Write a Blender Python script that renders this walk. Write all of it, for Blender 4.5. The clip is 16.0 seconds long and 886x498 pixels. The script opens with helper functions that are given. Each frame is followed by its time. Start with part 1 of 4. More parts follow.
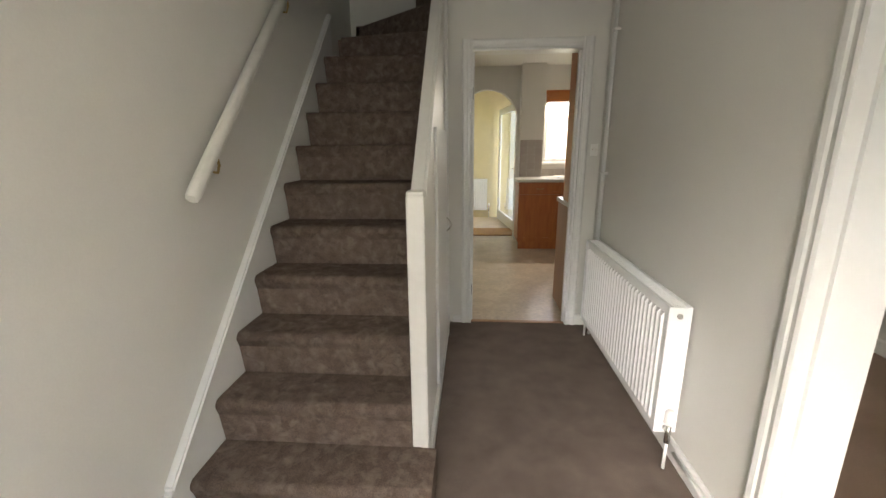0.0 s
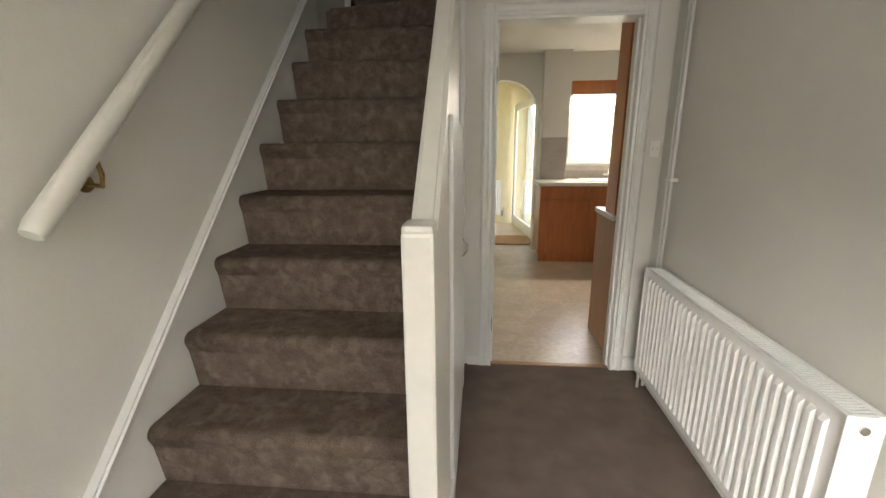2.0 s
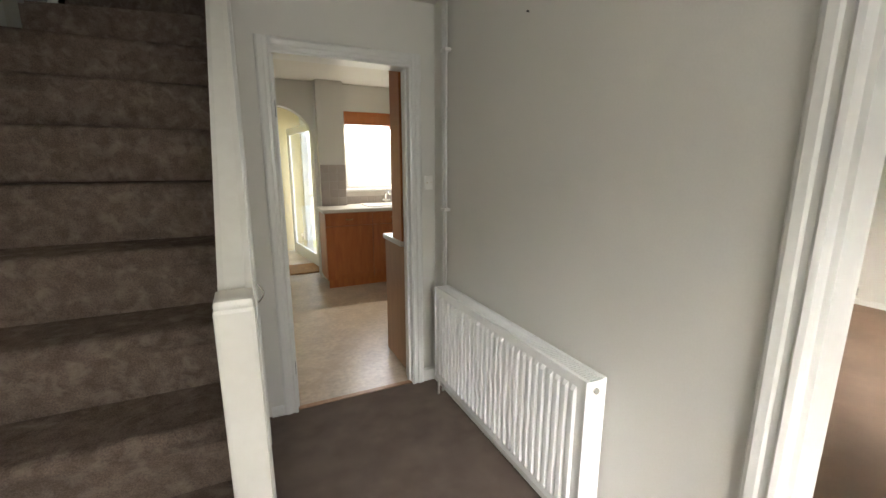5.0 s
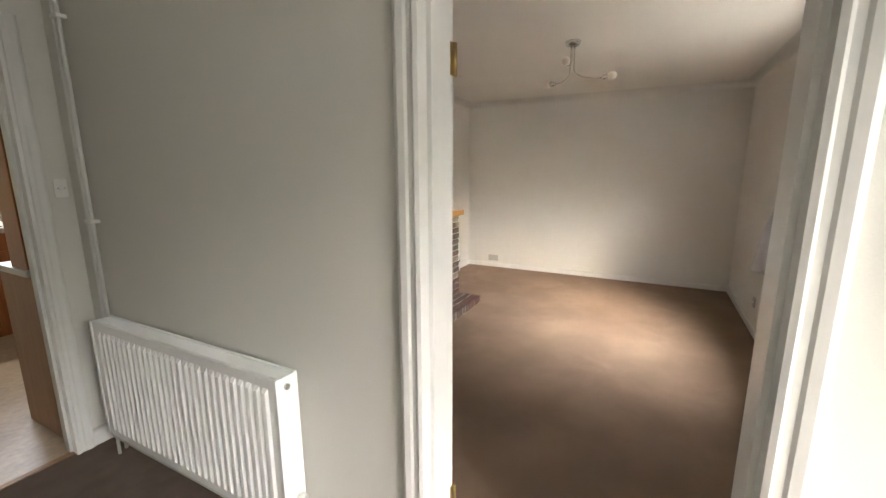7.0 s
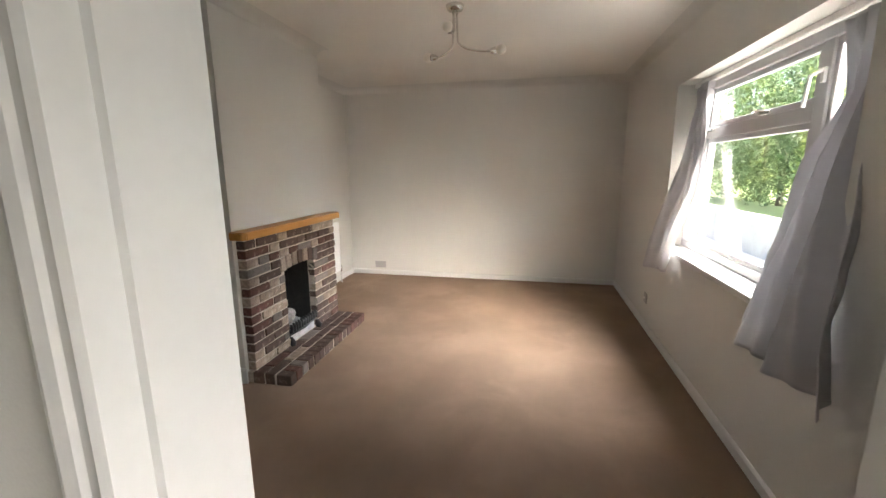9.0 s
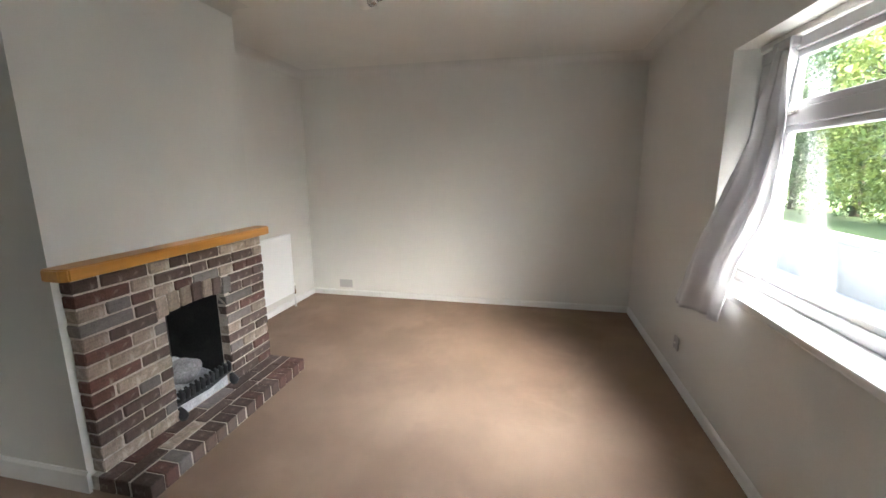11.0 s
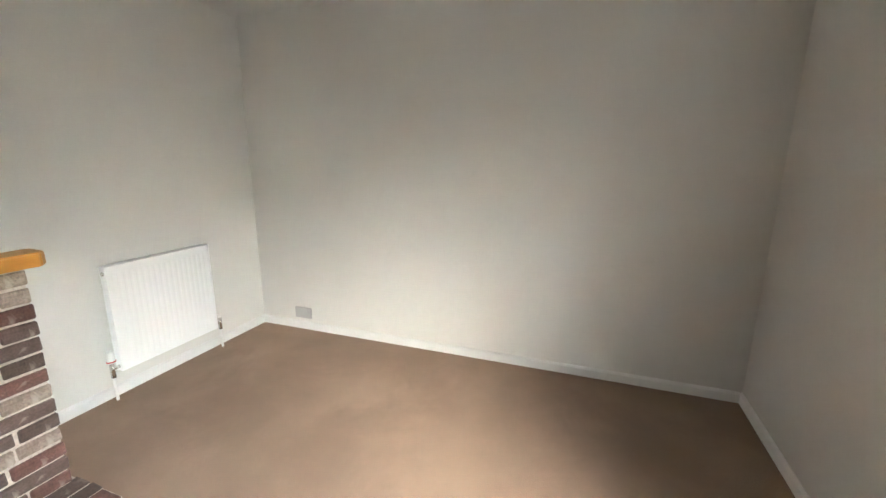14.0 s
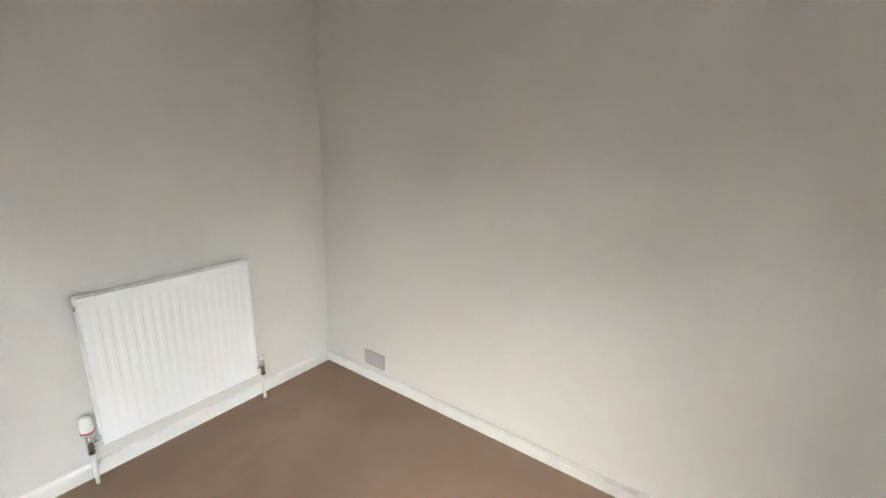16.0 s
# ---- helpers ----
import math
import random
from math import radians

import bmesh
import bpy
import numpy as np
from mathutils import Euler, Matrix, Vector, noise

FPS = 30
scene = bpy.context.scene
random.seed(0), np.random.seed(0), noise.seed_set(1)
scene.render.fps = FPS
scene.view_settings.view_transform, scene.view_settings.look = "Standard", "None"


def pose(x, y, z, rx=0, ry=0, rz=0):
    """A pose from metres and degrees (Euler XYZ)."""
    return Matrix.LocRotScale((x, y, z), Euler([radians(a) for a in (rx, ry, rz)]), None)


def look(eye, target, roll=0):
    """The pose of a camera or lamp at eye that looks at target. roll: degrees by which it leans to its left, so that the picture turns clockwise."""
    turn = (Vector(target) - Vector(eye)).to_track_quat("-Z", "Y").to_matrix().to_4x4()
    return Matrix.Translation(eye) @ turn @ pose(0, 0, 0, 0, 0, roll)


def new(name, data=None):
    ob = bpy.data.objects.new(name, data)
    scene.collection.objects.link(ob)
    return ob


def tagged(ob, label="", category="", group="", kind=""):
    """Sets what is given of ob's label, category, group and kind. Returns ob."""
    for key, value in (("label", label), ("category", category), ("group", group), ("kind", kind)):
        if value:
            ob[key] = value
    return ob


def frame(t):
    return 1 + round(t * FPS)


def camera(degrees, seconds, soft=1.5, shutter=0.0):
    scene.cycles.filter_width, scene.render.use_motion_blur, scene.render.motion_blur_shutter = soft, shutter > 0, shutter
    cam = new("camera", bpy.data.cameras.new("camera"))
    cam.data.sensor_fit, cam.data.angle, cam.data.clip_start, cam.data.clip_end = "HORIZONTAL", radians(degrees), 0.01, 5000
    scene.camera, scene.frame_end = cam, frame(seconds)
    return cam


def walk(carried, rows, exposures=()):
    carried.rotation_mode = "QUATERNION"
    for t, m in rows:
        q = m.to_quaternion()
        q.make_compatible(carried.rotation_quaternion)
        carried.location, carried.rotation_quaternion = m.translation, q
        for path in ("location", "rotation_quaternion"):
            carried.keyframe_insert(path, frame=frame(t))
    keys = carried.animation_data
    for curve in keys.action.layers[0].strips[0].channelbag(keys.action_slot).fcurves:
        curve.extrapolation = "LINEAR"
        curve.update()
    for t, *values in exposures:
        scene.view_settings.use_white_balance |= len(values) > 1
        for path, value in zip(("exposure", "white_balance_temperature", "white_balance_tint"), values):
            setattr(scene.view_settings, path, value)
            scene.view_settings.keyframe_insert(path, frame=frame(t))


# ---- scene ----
LENS = 94.8
cam = camera(LENS, 16.0)
ROWS = [
    (0, (0.296, 0.277, 1.359), (0.159, 2.212, 0.872), -0.5),
    (0.5, (0.310, 0.383, 1.352), (0.165, 2.317, 0.864), -0.5),
    (1, (0.306, 0.550, 1.362), (0.145, 2.482, 0.871), -0.6),
    (1.5, (0.263, 0.715, 1.368), (0.097, 2.645, 0.873), -0.6),
    (2, (0.215, 0.94, 1.357), (0.042, 2.871, 0.865), -0.5),
    (2.5, (0.173, 1.087, 1.397), (0.016, 3.023, 0.919), -0.9),
    (3, (0.135, 1.113, 1.448), (0.034, 3.056, 0.984), -0.7),
    (3.2, (0.126, 1.118, 1.465), (0.066, 3.059, 0.998), -0.6),
    (5.5, (0.137, 0.900, 1.427), (1.270, 2.505, 1.057), -0.2),
    (6, (0.183, 0.863, 1.424), (1.566, 2.261, 1.057), -0.3),
    (6.5, (0.228, 0.829, 1.413), (1.821, 1.981, 1.047), -0.4),
    (7, (0.252, 0.806, 1.407), (1.999, 1.704, 1.027), -0.2),
    (7.5, (0.300, 0.795, 1.388), (2.139, 1.483, 1.008), -0.1),
    (8, (0.449, 0.812, 1.385), (2.336, 1.350, 0.999), -0.3),
    (8.5, (0.631, 0.837, 1.395), (2.537, 1.297, 1.001), -0.3),
    (9, (0.893, 0.935, 1.353), (2.812, 1.349, 0.970), -0.4),
    (11.5, (2.065, 0.847, 1.356), (3.984, 1.262, 0.973), -0.2),
    (12, (2.308, 0.783, 1.342), (4.221, 1.219, 0.953), -0.3),
    (12.5, (2.549, 0.700, 1.345), (4.447, 1.200, 0.960), -0.3),
    (13, (2.810, 0.672, 1.320), (4.687, 1.240, 0.923), -0.2),
    (13.5, (3.115, 0.710, 1.330), (4.968, 1.335, 0.910), -0.1),
    (14, (3.390, 0.832, 1.318), (5.230, 1.481, 0.879), 0.4),
    (14.5, (3.655, 0.973, 1.335), (5.464, 1.690, 0.875), 0.7),
    (15, (3.930, 1.098, 1.340), (5.687, 1.922, 0.854), 1.4),
    (15.5, (4.161, 1.216, 1.317), (5.860, 2.158, 0.845), 1.3),
    (16, (4.372, 1.388, 1.309), (5.964, 2.489, 0.808), 1.9),
]
walk(cam, [(t, look(e, a, r)) for t, e, a, r in ROWS],
     exposures=[(0, 3.95, 6700, 10), (1.5, 4.15, 6750, 10), (3, 4.4, 6700, 10), (5.5, 4.05, 6450, 9), (7, 3.85, 6550, 10), (8.5, 3.65, 6550, 11), (9, 3.8, 6400, 11), (12, 3.75, 5850, 6), (13.8, 4.05, 5900, 5), (16, 3.8, 5850, 6)])

# ---- sky, sun and daylight at the openings ----
world = bpy.data.worlds.new("sky")
scene.world = world
world.use_nodes = True
wn = world.node_tree
sky = wn.nodes.new("ShaderNodeTexSky")
sky.sky_type, sky.sun_disc = "NISHITA", False
sky.sun_elevation, sky.sun_rotation = radians(33), radians(229)
sky.air_density, sky.dust_density, sky.ozone_density = 0.8, 6.0, 0.5
wn.links.new(sky.outputs[0], wn.nodes["Background"].inputs[0])
wn.nodes["Background"].inputs[1].default_value = 0.15


def sun(strength, angle, elevation, heading):
    data = bpy.data.lights.new("sun", "SUN")
    data.energy, data.angle, data.color = strength, radians(angle), (1, 0.975, 0.95)
    ob = new("sun", data)
    e, h = radians(elevation), radians(heading)
    ob.matrix_world = look((0, 0, 0), (-math.sin(h) * math.cos(e), -math.cos(h) * math.cos(e), -math.sin(e)))
    return ob


def daylight(name, eye, target, width, height, watts, colour):
    data = bpy.data.lights.new(name, "AREA")
    data.shape, data.size, data.size_y, data.energy, data.color = "RECTANGLE", width, height, watts, colour
    ob = new(name, data)
    ob.matrix_world = look(eye, target)
    return ob


sun(5.0, 82, 33, 229)
daylight("daylight_kitchen", (1.83, 6.345, 1.92), (1.83, 6.345 - math.sin(radians(24)), 1.92 - math.cos(radians(24))), 0.98, 0.07, 1.8, (1.0, 0.88, 0.72))
daylight("daylight_lobby", (1.2, 7.6, 1.1), (0, 7.6, 0.9), 0.7, 1.8, 0.55, (1.0, 0.90, 0.74))
daylight("daylight_entrance", (0.25, -0.92, 1.50), (0.25, 0.5, 0.6), 1.2, 0.9, 1.6, (1.0, 0.98, 0.95))

# ---- materials ----
def mat(name, colour, rough=0.6, metal=0.0, vary=0.12, scale=6.0, bump=0.15, fine=220.0, spec=0.5, second=None, stain=None, per_piece=0.0):
    """A procedural surface: base colour with large blotches and fine grain, and fine relief."""
    m = bpy.data.materials.new(name)
    m.use_nodes = True
    nt = m.node_tree
    b = nt.nodes["Principled BSDF"]
    b.inputs["Roughness"].default_value, b.inputs["Metallic"].default_value = rough, metal
    b.inputs["Specular IOR Level"].default_value = spec
    co = nt.nodes.new("ShaderNodeTexCoord")
    big = nt.nodes.new("ShaderNodeTexNoise")
    big.inputs["Scale"].default_value, big.inputs["Detail"].default_value = scale, 5
    small = nt.nodes.new("ShaderNodeTexNoise")
    small.inputs["Scale"].default_value, small.inputs["Detail"].default_value = fine, 3
    for n in (big, small):
        nt.links.new(co.outputs["Object"], n.inputs["Vector"])
    ramp = nt.nodes.new("ShaderNodeMapRange")
    ramp.inputs["From Min"].default_value, ramp.inputs["From Max"].default_value = 0.3, 0.7
    nt.links.new(big.outputs["Fac"], ramp.inputs["Value"])
    mix = nt.nodes.new("ShaderNodeMix")
    mix.data_type = "RGBA"
    dark = second or tuple(c * (1 - vary) for c in colour)
    mix.inputs["A"].default_value, mix.inputs["B"].default_value = (*dark, 1), (*colour, 1)
    nt.links.new(ramp.outputs[0], mix.inputs["Factor"])
    out = mix.outputs["Result"]
    grain = nt.nodes.new("ShaderNodeMix")
    grain.data_type, grain.blend_type = "RGBA", "OVERLAY"
    grain.inputs["Factor"].default_value = min(1.0, vary * 1.6)
    nt.links.new(out, grain.inputs["A"])
    nt.links.new(small.outputs["Fac"], grain.inputs["B"])
    out = grain.outputs["Result"]
    if stain:
        colour2, size, low, high = stain
        s = nt.nodes.new("ShaderNodeTexNoise")
        s.inputs["Scale"].default_value, s.inputs["Detail"].default_value, s.inputs["Roughness"].default_value = size, 6, 0.6
        s.inputs["Distortion"].default_value = 0.4
        nt.links.new(co.outputs["Object"], s.inputs["Vector"])
        r = nt.nodes.new("ShaderNodeMapRange")
        r.inputs["From Min"].default_value, r.inputs["From Max"].default_value = low, high
        nt.links.new(s.outputs["Fac"], r.inputs["Value"])
        x = nt.nodes.new("ShaderNodeMix")
        x.data_type = "RGBA"
        x.inputs["B"].default_value = (*colour2, 1)
        nt.links.new(out, x.inputs["A"])
        nt.links.new(r.outputs[0], x.inputs["Factor"])
        out = x.outputs["Result"]
    if per_piece:
        info = nt.nodes.new("ShaderNodeObjectInfo")
        h = nt.nodes.new("ShaderNodeHueSaturation")
        v = nt.nodes.new("ShaderNodeMapRange")
        v.inputs["To Min"].default_value, v.inputs["To Max"].default_value = 1 - per_piece, 1 + per_piece
        nt.links.new(info.outputs["Random"], v.inputs["Value"])
        nt.links.new(v.outputs[0], h.inputs["Value"])
        nt.links.new(out, h.inputs["Color"])
        out = h.outputs["Color"]
    nt.links.new(out, b.inputs["Base Color"])
    if bump:
        bp = nt.nodes.new("ShaderNodeBump")
        bp.inputs["Strength"].default_value, bp.inputs["Distance"].default_value = bump, 0.004
        nt.links.new(small.outputs["Fac"], bp.inputs["Height"])
        nt.links.new(bp.outputs[0], b.inputs["Normal"])
    return m


def wood(name, colour, second, rough=0.35, stretch=(14, 2, 14)):
    m = mat(name, colour, rough, vary=0.1, second=second, scale=1.6, fine=60, bump=0.05)
    nt = m.node_tree
    mp = nt.nodes.new("ShaderNodeMapping")
    mp.inputs["Scale"].default_value = stretch
    co = next(n for n in nt.nodes if n.type == "TEX_COORD")
    nt.links.new(co.outputs["Object"], mp.inputs["Vector"])
    for n in nt.nodes:
        if n.type == "TEX_NOISE":
            nt.links.new(mp.outputs[0], n.inputs["Vector"])
    return m


def glass_material():
    m = bpy.data.materials.new("window_glass")
    m.use_nodes = True
    b = m.node_tree.nodes["Principled BSDF"]
    b.inputs["Transmission Weight"].default_value, b.inputs["Roughness"].default_value, b.inputs["IOR"].default_value = 1, 0.0, 1.45
    b.inputs["Base Color"].default_value = (0.97, 0.99, 0.98, 1)
    return m


PAINT = mat("wall_emulsion", (0.68, 0.67, 0.63), 0.75, vary=0.05, scale=1.3, bump=0.12, fine=160, spec=0.25)
CEIL = mat("ceiling_paint", (0.76, 0.74, 0.69), 0.85, vary=0.05, scale=1.5, bump=0.12, fine=140, spec=0.2)
GLOSS = mat("white_gloss_paint", (0.71, 0.71, 0.69), 0.28, vary=0.04, scale=3, bump=0.06, fine=40)
CREAM = mat("aged_white_paint", (0.68, 0.67, 0.63), 0.35, vary=0.06, scale=4, bump=0.08, fine=40)
RAD = mat("radiator_enamel", (0.85, 0.86, 0.86), 0.3, vary=0.02, scale=2, bump=0.0)
# Grey darkened to carry the shade inside a radiator.
RAD_SHADE = mat("shaded_fin_block", (0.30, 0.30, 0.29), 0.5, vary=0.1)
CHROME = mat("chrome", (0.72, 0.71, 0.68), 0.18, 1.0, vary=0.05, bump=0.0)
BRASS = mat("aged_brass", (0.45, 0.33, 0.14), 0.35, 1.0, vary=0.2, scale=30)
HALL_CARPET = mat("grey_brown_carpet", (0.185, 0.145, 0.122), 0.95, vary=0.28, scale=7, bump=1.0, fine=260, spec=0.08,
                  stain=((0.15, 0.116, 0.097), 3.2, 0.50, 0.72))
STAIR_CARPET = mat("stair_carpet_pile", (0.185, 0.138, 0.110), 0.95, vary=0.38, scale=22, bump=1.0, fine=240, spec=0.08,
                   stain=((0.255, 0.203, 0.168), 19.0, 0.50, 0.76))
LOUNGE_CARPET = mat("worn_brown_carpet", (0.32, 0.231, 0.168), 0.95, vary=0.25, scale=2.2, bump=0.9, fine=260, spec=0.06,
                    stain=((0.245, 0.174, 0.128), 2.0, 0.46, 0.66))
VINYL = mat("beige_vinyl", (0.56, 0.47, 0.37), 0.32, vary=0.22, scale=5, bump=0.05, fine=30, stain=((0.44, 0.35, 0.26), 5.5, 0.50, 0.68))
PINE = wood("orange_varnished_pine", (0.56, 0.27, 0.055), (0.43, 0.185, 0.03), 0.33, (2, 22, 22))
CABINET = wood("red_brown_cabinet_wood", (0.42, 0.145, 0.036), (0.31, 0.09, 0.022), 0.3, (16, 16, 2))
CABINET_SIDE = wood("brown_cabinet_side", (0.36, 0.20, 0.11), (0.28, 0.15, 0.08), 0.4, (16, 16, 2))
WORKTOP = mat("pale_speckled_worktop", (0.68, 0.66, 0.62), 0.3, vary=0.1, scale=80, bump=0)
TILE = mat("grey_brown_wall_tile", (0.40, 0.36, 0.33), 0.25, vary=0.08, scale=9, bump=0.0, per_piece=0.05)
GROUT = mat("tile_grout", (0.52, 0.49, 0.45), 0.8)
MORTAR = mat("pale_mortar", (0.60, 0.53, 0.45), 0.95, vary=0.25, scale=30, bump=0.8, fine=150)
BRICKS = [
    mat("dark_brown_brick", (0.115, 0.078, 0.064), 0.85, vary=0.35, scale=22, bump=0.8, fine=130, per_piece=0.25, stain=((0.30, 0.25, 0.21), 21, 0.60, 0.78)),
    mat("red_brick", (0.135, 0.064, 0.050), 0.85, vary=0.4, scale=22, bump=0.8, fine=130, per_piece=0.25, stain=((0.28, 0.22, 0.18), 19, 0.60, 0.78)),
    mat("buff_brick", (0.36, 0.29, 0.23), 0.88, vary=0.35, scale=26, bump=0.9, fine=130, per_piece=0.2, stain=((0.46, 0.40, 0.33), 18, 0.55, 0.7)),
    mat("grey_brick", (0.20, 0.175, 0.165), 0.85, vary=0.3, scale=22, bump=0.8, fine=130, per_piece=0.2),
]
SOOT = mat("sooty_firebrick", (0.022, 0.021, 0.020), 0.9, vary=0.4, scale=12, bump=0.8, fine=90, stain=((0.04, 0.037, 0.034), 6, 0.55, 0.75))
ASH = mat("pale_ash", (0.55, 0.56, 0.57), 0.95, vary=0.3, scale=14, bump=1.0, fine=90)
IRON = mat("cast_iron", (0.035, 0.036, 0.038), 0.55, 0.6, vary=0.3, scale=30, bump=0.5)
CURTAIN = mat("grey_curtain_cloth", (0.56, 0.55, 0.56), 0.9, vary=0.08, scale=5, bump=0.3, fine=500, spec=0.1)
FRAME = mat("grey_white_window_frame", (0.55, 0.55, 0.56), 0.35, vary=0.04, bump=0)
UPVC = mat("white_upvc", (0.82, 0.82, 0.80), 0.3, vary=0.03, bump=0)
PLASTIC = mat("white_plastic", (0.80, 0.79, 0.76), 0.35, vary=0.02, bump=0)
SATIN = mat("dull_grey_plate", (0.42, 0.41, 0.40), 0.45, vary=0.05, bump=0)
BULB = mat("frosted_bulb_glass", (0.80, 0.77, 0.68), 0.3, vary=0.04, bump=0)
YELLOW = mat("yellow_wall_paint", (0.74, 0.64, 0.40), 0.8, vary=0.06, bump=0.1)
COIR = mat("coir_mat", (0.40, 0.22, 0.08), 0.95, vary=0.3, scale=30, bump=1.0, fine=120)
RED = mat("red_plastic", (0.5, 0.03, 0.03), 0.4, vary=0.05, bump=0)
DARK = mat("dark_gap", (0.03, 0.03, 0.03), 0.8, vary=0.1)
RENDERED = mat("weathered_garden_wall", (0.36, 0.345, 0.31), 0.9, vary=0.25, scale=3, bump=0.7, fine=60, stain=((0.19, 0.185, 0.165), 2.5, 0.55, 0.75))
GRASS = mat("lawn", (0.12, 0.17, 0.045), 0.95, vary=0.35, scale=2, bump=1.0, fine=60)
PAVING = mat("concrete_paving", (0.36, 0.345, 0.315), 0.9, vary=0.2, scale=2.5, bump=0.5, fine=70)
LEAF = mat("hedge_leaf", (0.095, 0.155, 0.035), 0.6, vary=0.4, scale=1.1, bump=0, second=(0.035, 0.075, 0.025))
LEAF2 = mat("yellow_green_leaf", (0.25, 0.26, 0.045), 0.6, vary=0.3, scale=1.4, bump=0, second=(0.12, 0.19, 0.04))
BARK = mat("bark", (0.12, 0.09, 0.06), 0.95, vary=0.3, scale=12, bump=1.0, fine=40)
FENCE = mat("weathered_fence_boards", (0.17, 0.16, 0.14), 0.8, vary=0.15, scale=5, bump=0.3)
GLASS = glass_material()


def let_light_through(m, share):
    """Thin cloth: part of the light passes through it."""
    nt = m.node_tree
    b = nt.nodes["Principled BSDF"]
    t = nt.nodes.new("ShaderNodeBsdfTranslucent")
    t.inputs["Color"].default_value = (0.70, 0.70, 0.72, 1)
    x = nt.nodes.new("ShaderNodeMixShader")
    x.inputs[0].default_value = share
    nt.links.new(b.outputs[0], x.inputs[1])
    nt.links.new(t.outputs[0], x.inputs[2])
    nt.links.new(x.outputs[0], nt.nodes["Material Output"].inputs["Surface"])


let_light_through(CURTAIN, 0.22)


# ---- building helpers ----
def box(bm, x0, x1, y0, y1, z0, z1, bevel=0.0, seg=1):
    m = Matrix.LocRotScale(((x0 + x1) / 2, (y0 + y1) / 2, (z0 + z1) / 2), None, (x1 - x0, y1 - y0, z1 - z0))
    if bevel:
        t = bmesh.new()
        bmesh.ops.create_cube(t, size=1, matrix=m)
        bmesh.ops.bevel(t, geom=t.edges[:], offset=bevel, segments=seg, affect="EDGES", profile=0.6)
        merge(bm, t)
    else:
        bmesh.ops.create_cube(bm, size=1, matrix=m)
    return bm


def merge(bm, other):
    me = bpy.data.meshes.new("tmp")
    other.to_mesh(me)
    other.free()
    bm.from_mesh(me)
    bpy.data.meshes.remove(me)


def boxed(*a, **k):
    return box(bmesh.new(), *a, **k)


def rod(bm, points, radius, sides=12, radii=None, caps=True):
    """A round bar swept along points."""
    pts = [Vector(p) for p in points]
    rings = []
    ref = None
    for i, p in enumerate(pts):
        d = (pts[min(i + 1, len(pts) - 1)] - pts[max(i - 1, 0)]).normalized()
        if ref is None:
            ref = d.orthogonal().normalized()
        ref = (ref - d * ref.dot(d)).normalized()
        side = d.cross(ref)
        r = radii[i] if radii else radius
        rings.append([bm.verts.new(p + (ref * math.cos(a) + side * math.sin(a)) * r)
                      for a in (2 * math.pi * k / sides for k in range(sides))])
    for a, b in zip(rings, rings[1:]):
        for k in range(sides):
            bm.faces.new((a[k], a[(k + 1) % sides], b[(k + 1) % sides], b[k])).smooth = True
    if caps:
        bm.faces.new(rings[0][::-1])
        bm.faces.new(rings[-1])
    return bm


def prism(bm, outline, axis, a, b):
    """A flat outline pushed from a to b along an axis; the outline gives the other two coordinates in order."""
    def at(p, v):
        q = list(p)
        q.insert("xyz".index(axis), v)
        return bm.verts.new(q)
    lo, hi = [at(p, a) for p in outline], [at(p, b) for p in outline]
    n = len(outline)
    for k in range(n):
        bm.faces.new((lo[k], lo[(k + 1) % n], hi[(k + 1) % n], hi[k]))
    bm.faces.new(lo[::-1])
    bm.faces.new(hi)
    bmesh.ops.recalc_face_normals(bm, faces=bm.faces[:])
    return bm


def mesh_of(name, bm, material):
    me = bpy.data.meshes.new(name)
    bm.to_mesh(me)
    bm.free()
    if material:
        me.materials.append(material)
    return me


def part(name, bm, material, parent, label=""):
    ob = new(name, mesh_of(name, bm, material))
    ob.parent = parent
    return tagged(ob, label)


def thing(name, label, category, group="", at=(0, 0, 0), rz=0.0):
    ob = new(name)
    ob.empty_display_size = 0.1
    ob.matrix_basis = pose(*at, 0, 0, rz)
    return tagged(ob, label, category, group)


def single(name, bm, material, label, category, group="", kind=""):
    return tagged(new(name, mesh_of(name, bm, material)), label, category, group, kind)


def structure(name, bm, material, label, category="wall"):
    return single(name, bm, material, label, category, kind="structure")


# ---- measures ----
HALL_L, HALL_R, LOUNGE_W, LOUNGE_E = -0.79, 1.20, 1.385, 5.85
WIN_Y, ALCOVE_Y, KIT_Y, KIT_Y2 = -0.06, 3.24, 3.30, 3.42
CEIL_Z, BACK_Y = 2.34, -0.95
DOOR_S, DOOR_N, DOOR_H = 0.562, 1.355, 1.985
KD_L, KD_R = 0.30, 1.03
BR_L, BR_R, BR_Y = 3.005, 4.195, 2.70
WX0, WX1, WZ0, WZ1, GLASS_Y = 2.46, 4.235, 0.75, 1.925, -0.22
RISE, GOING, STEP_Y1, STEP_Z1, ST_R = 0.2055, 0.206, 1.479, 0.140, 0.06

KB = 6.30

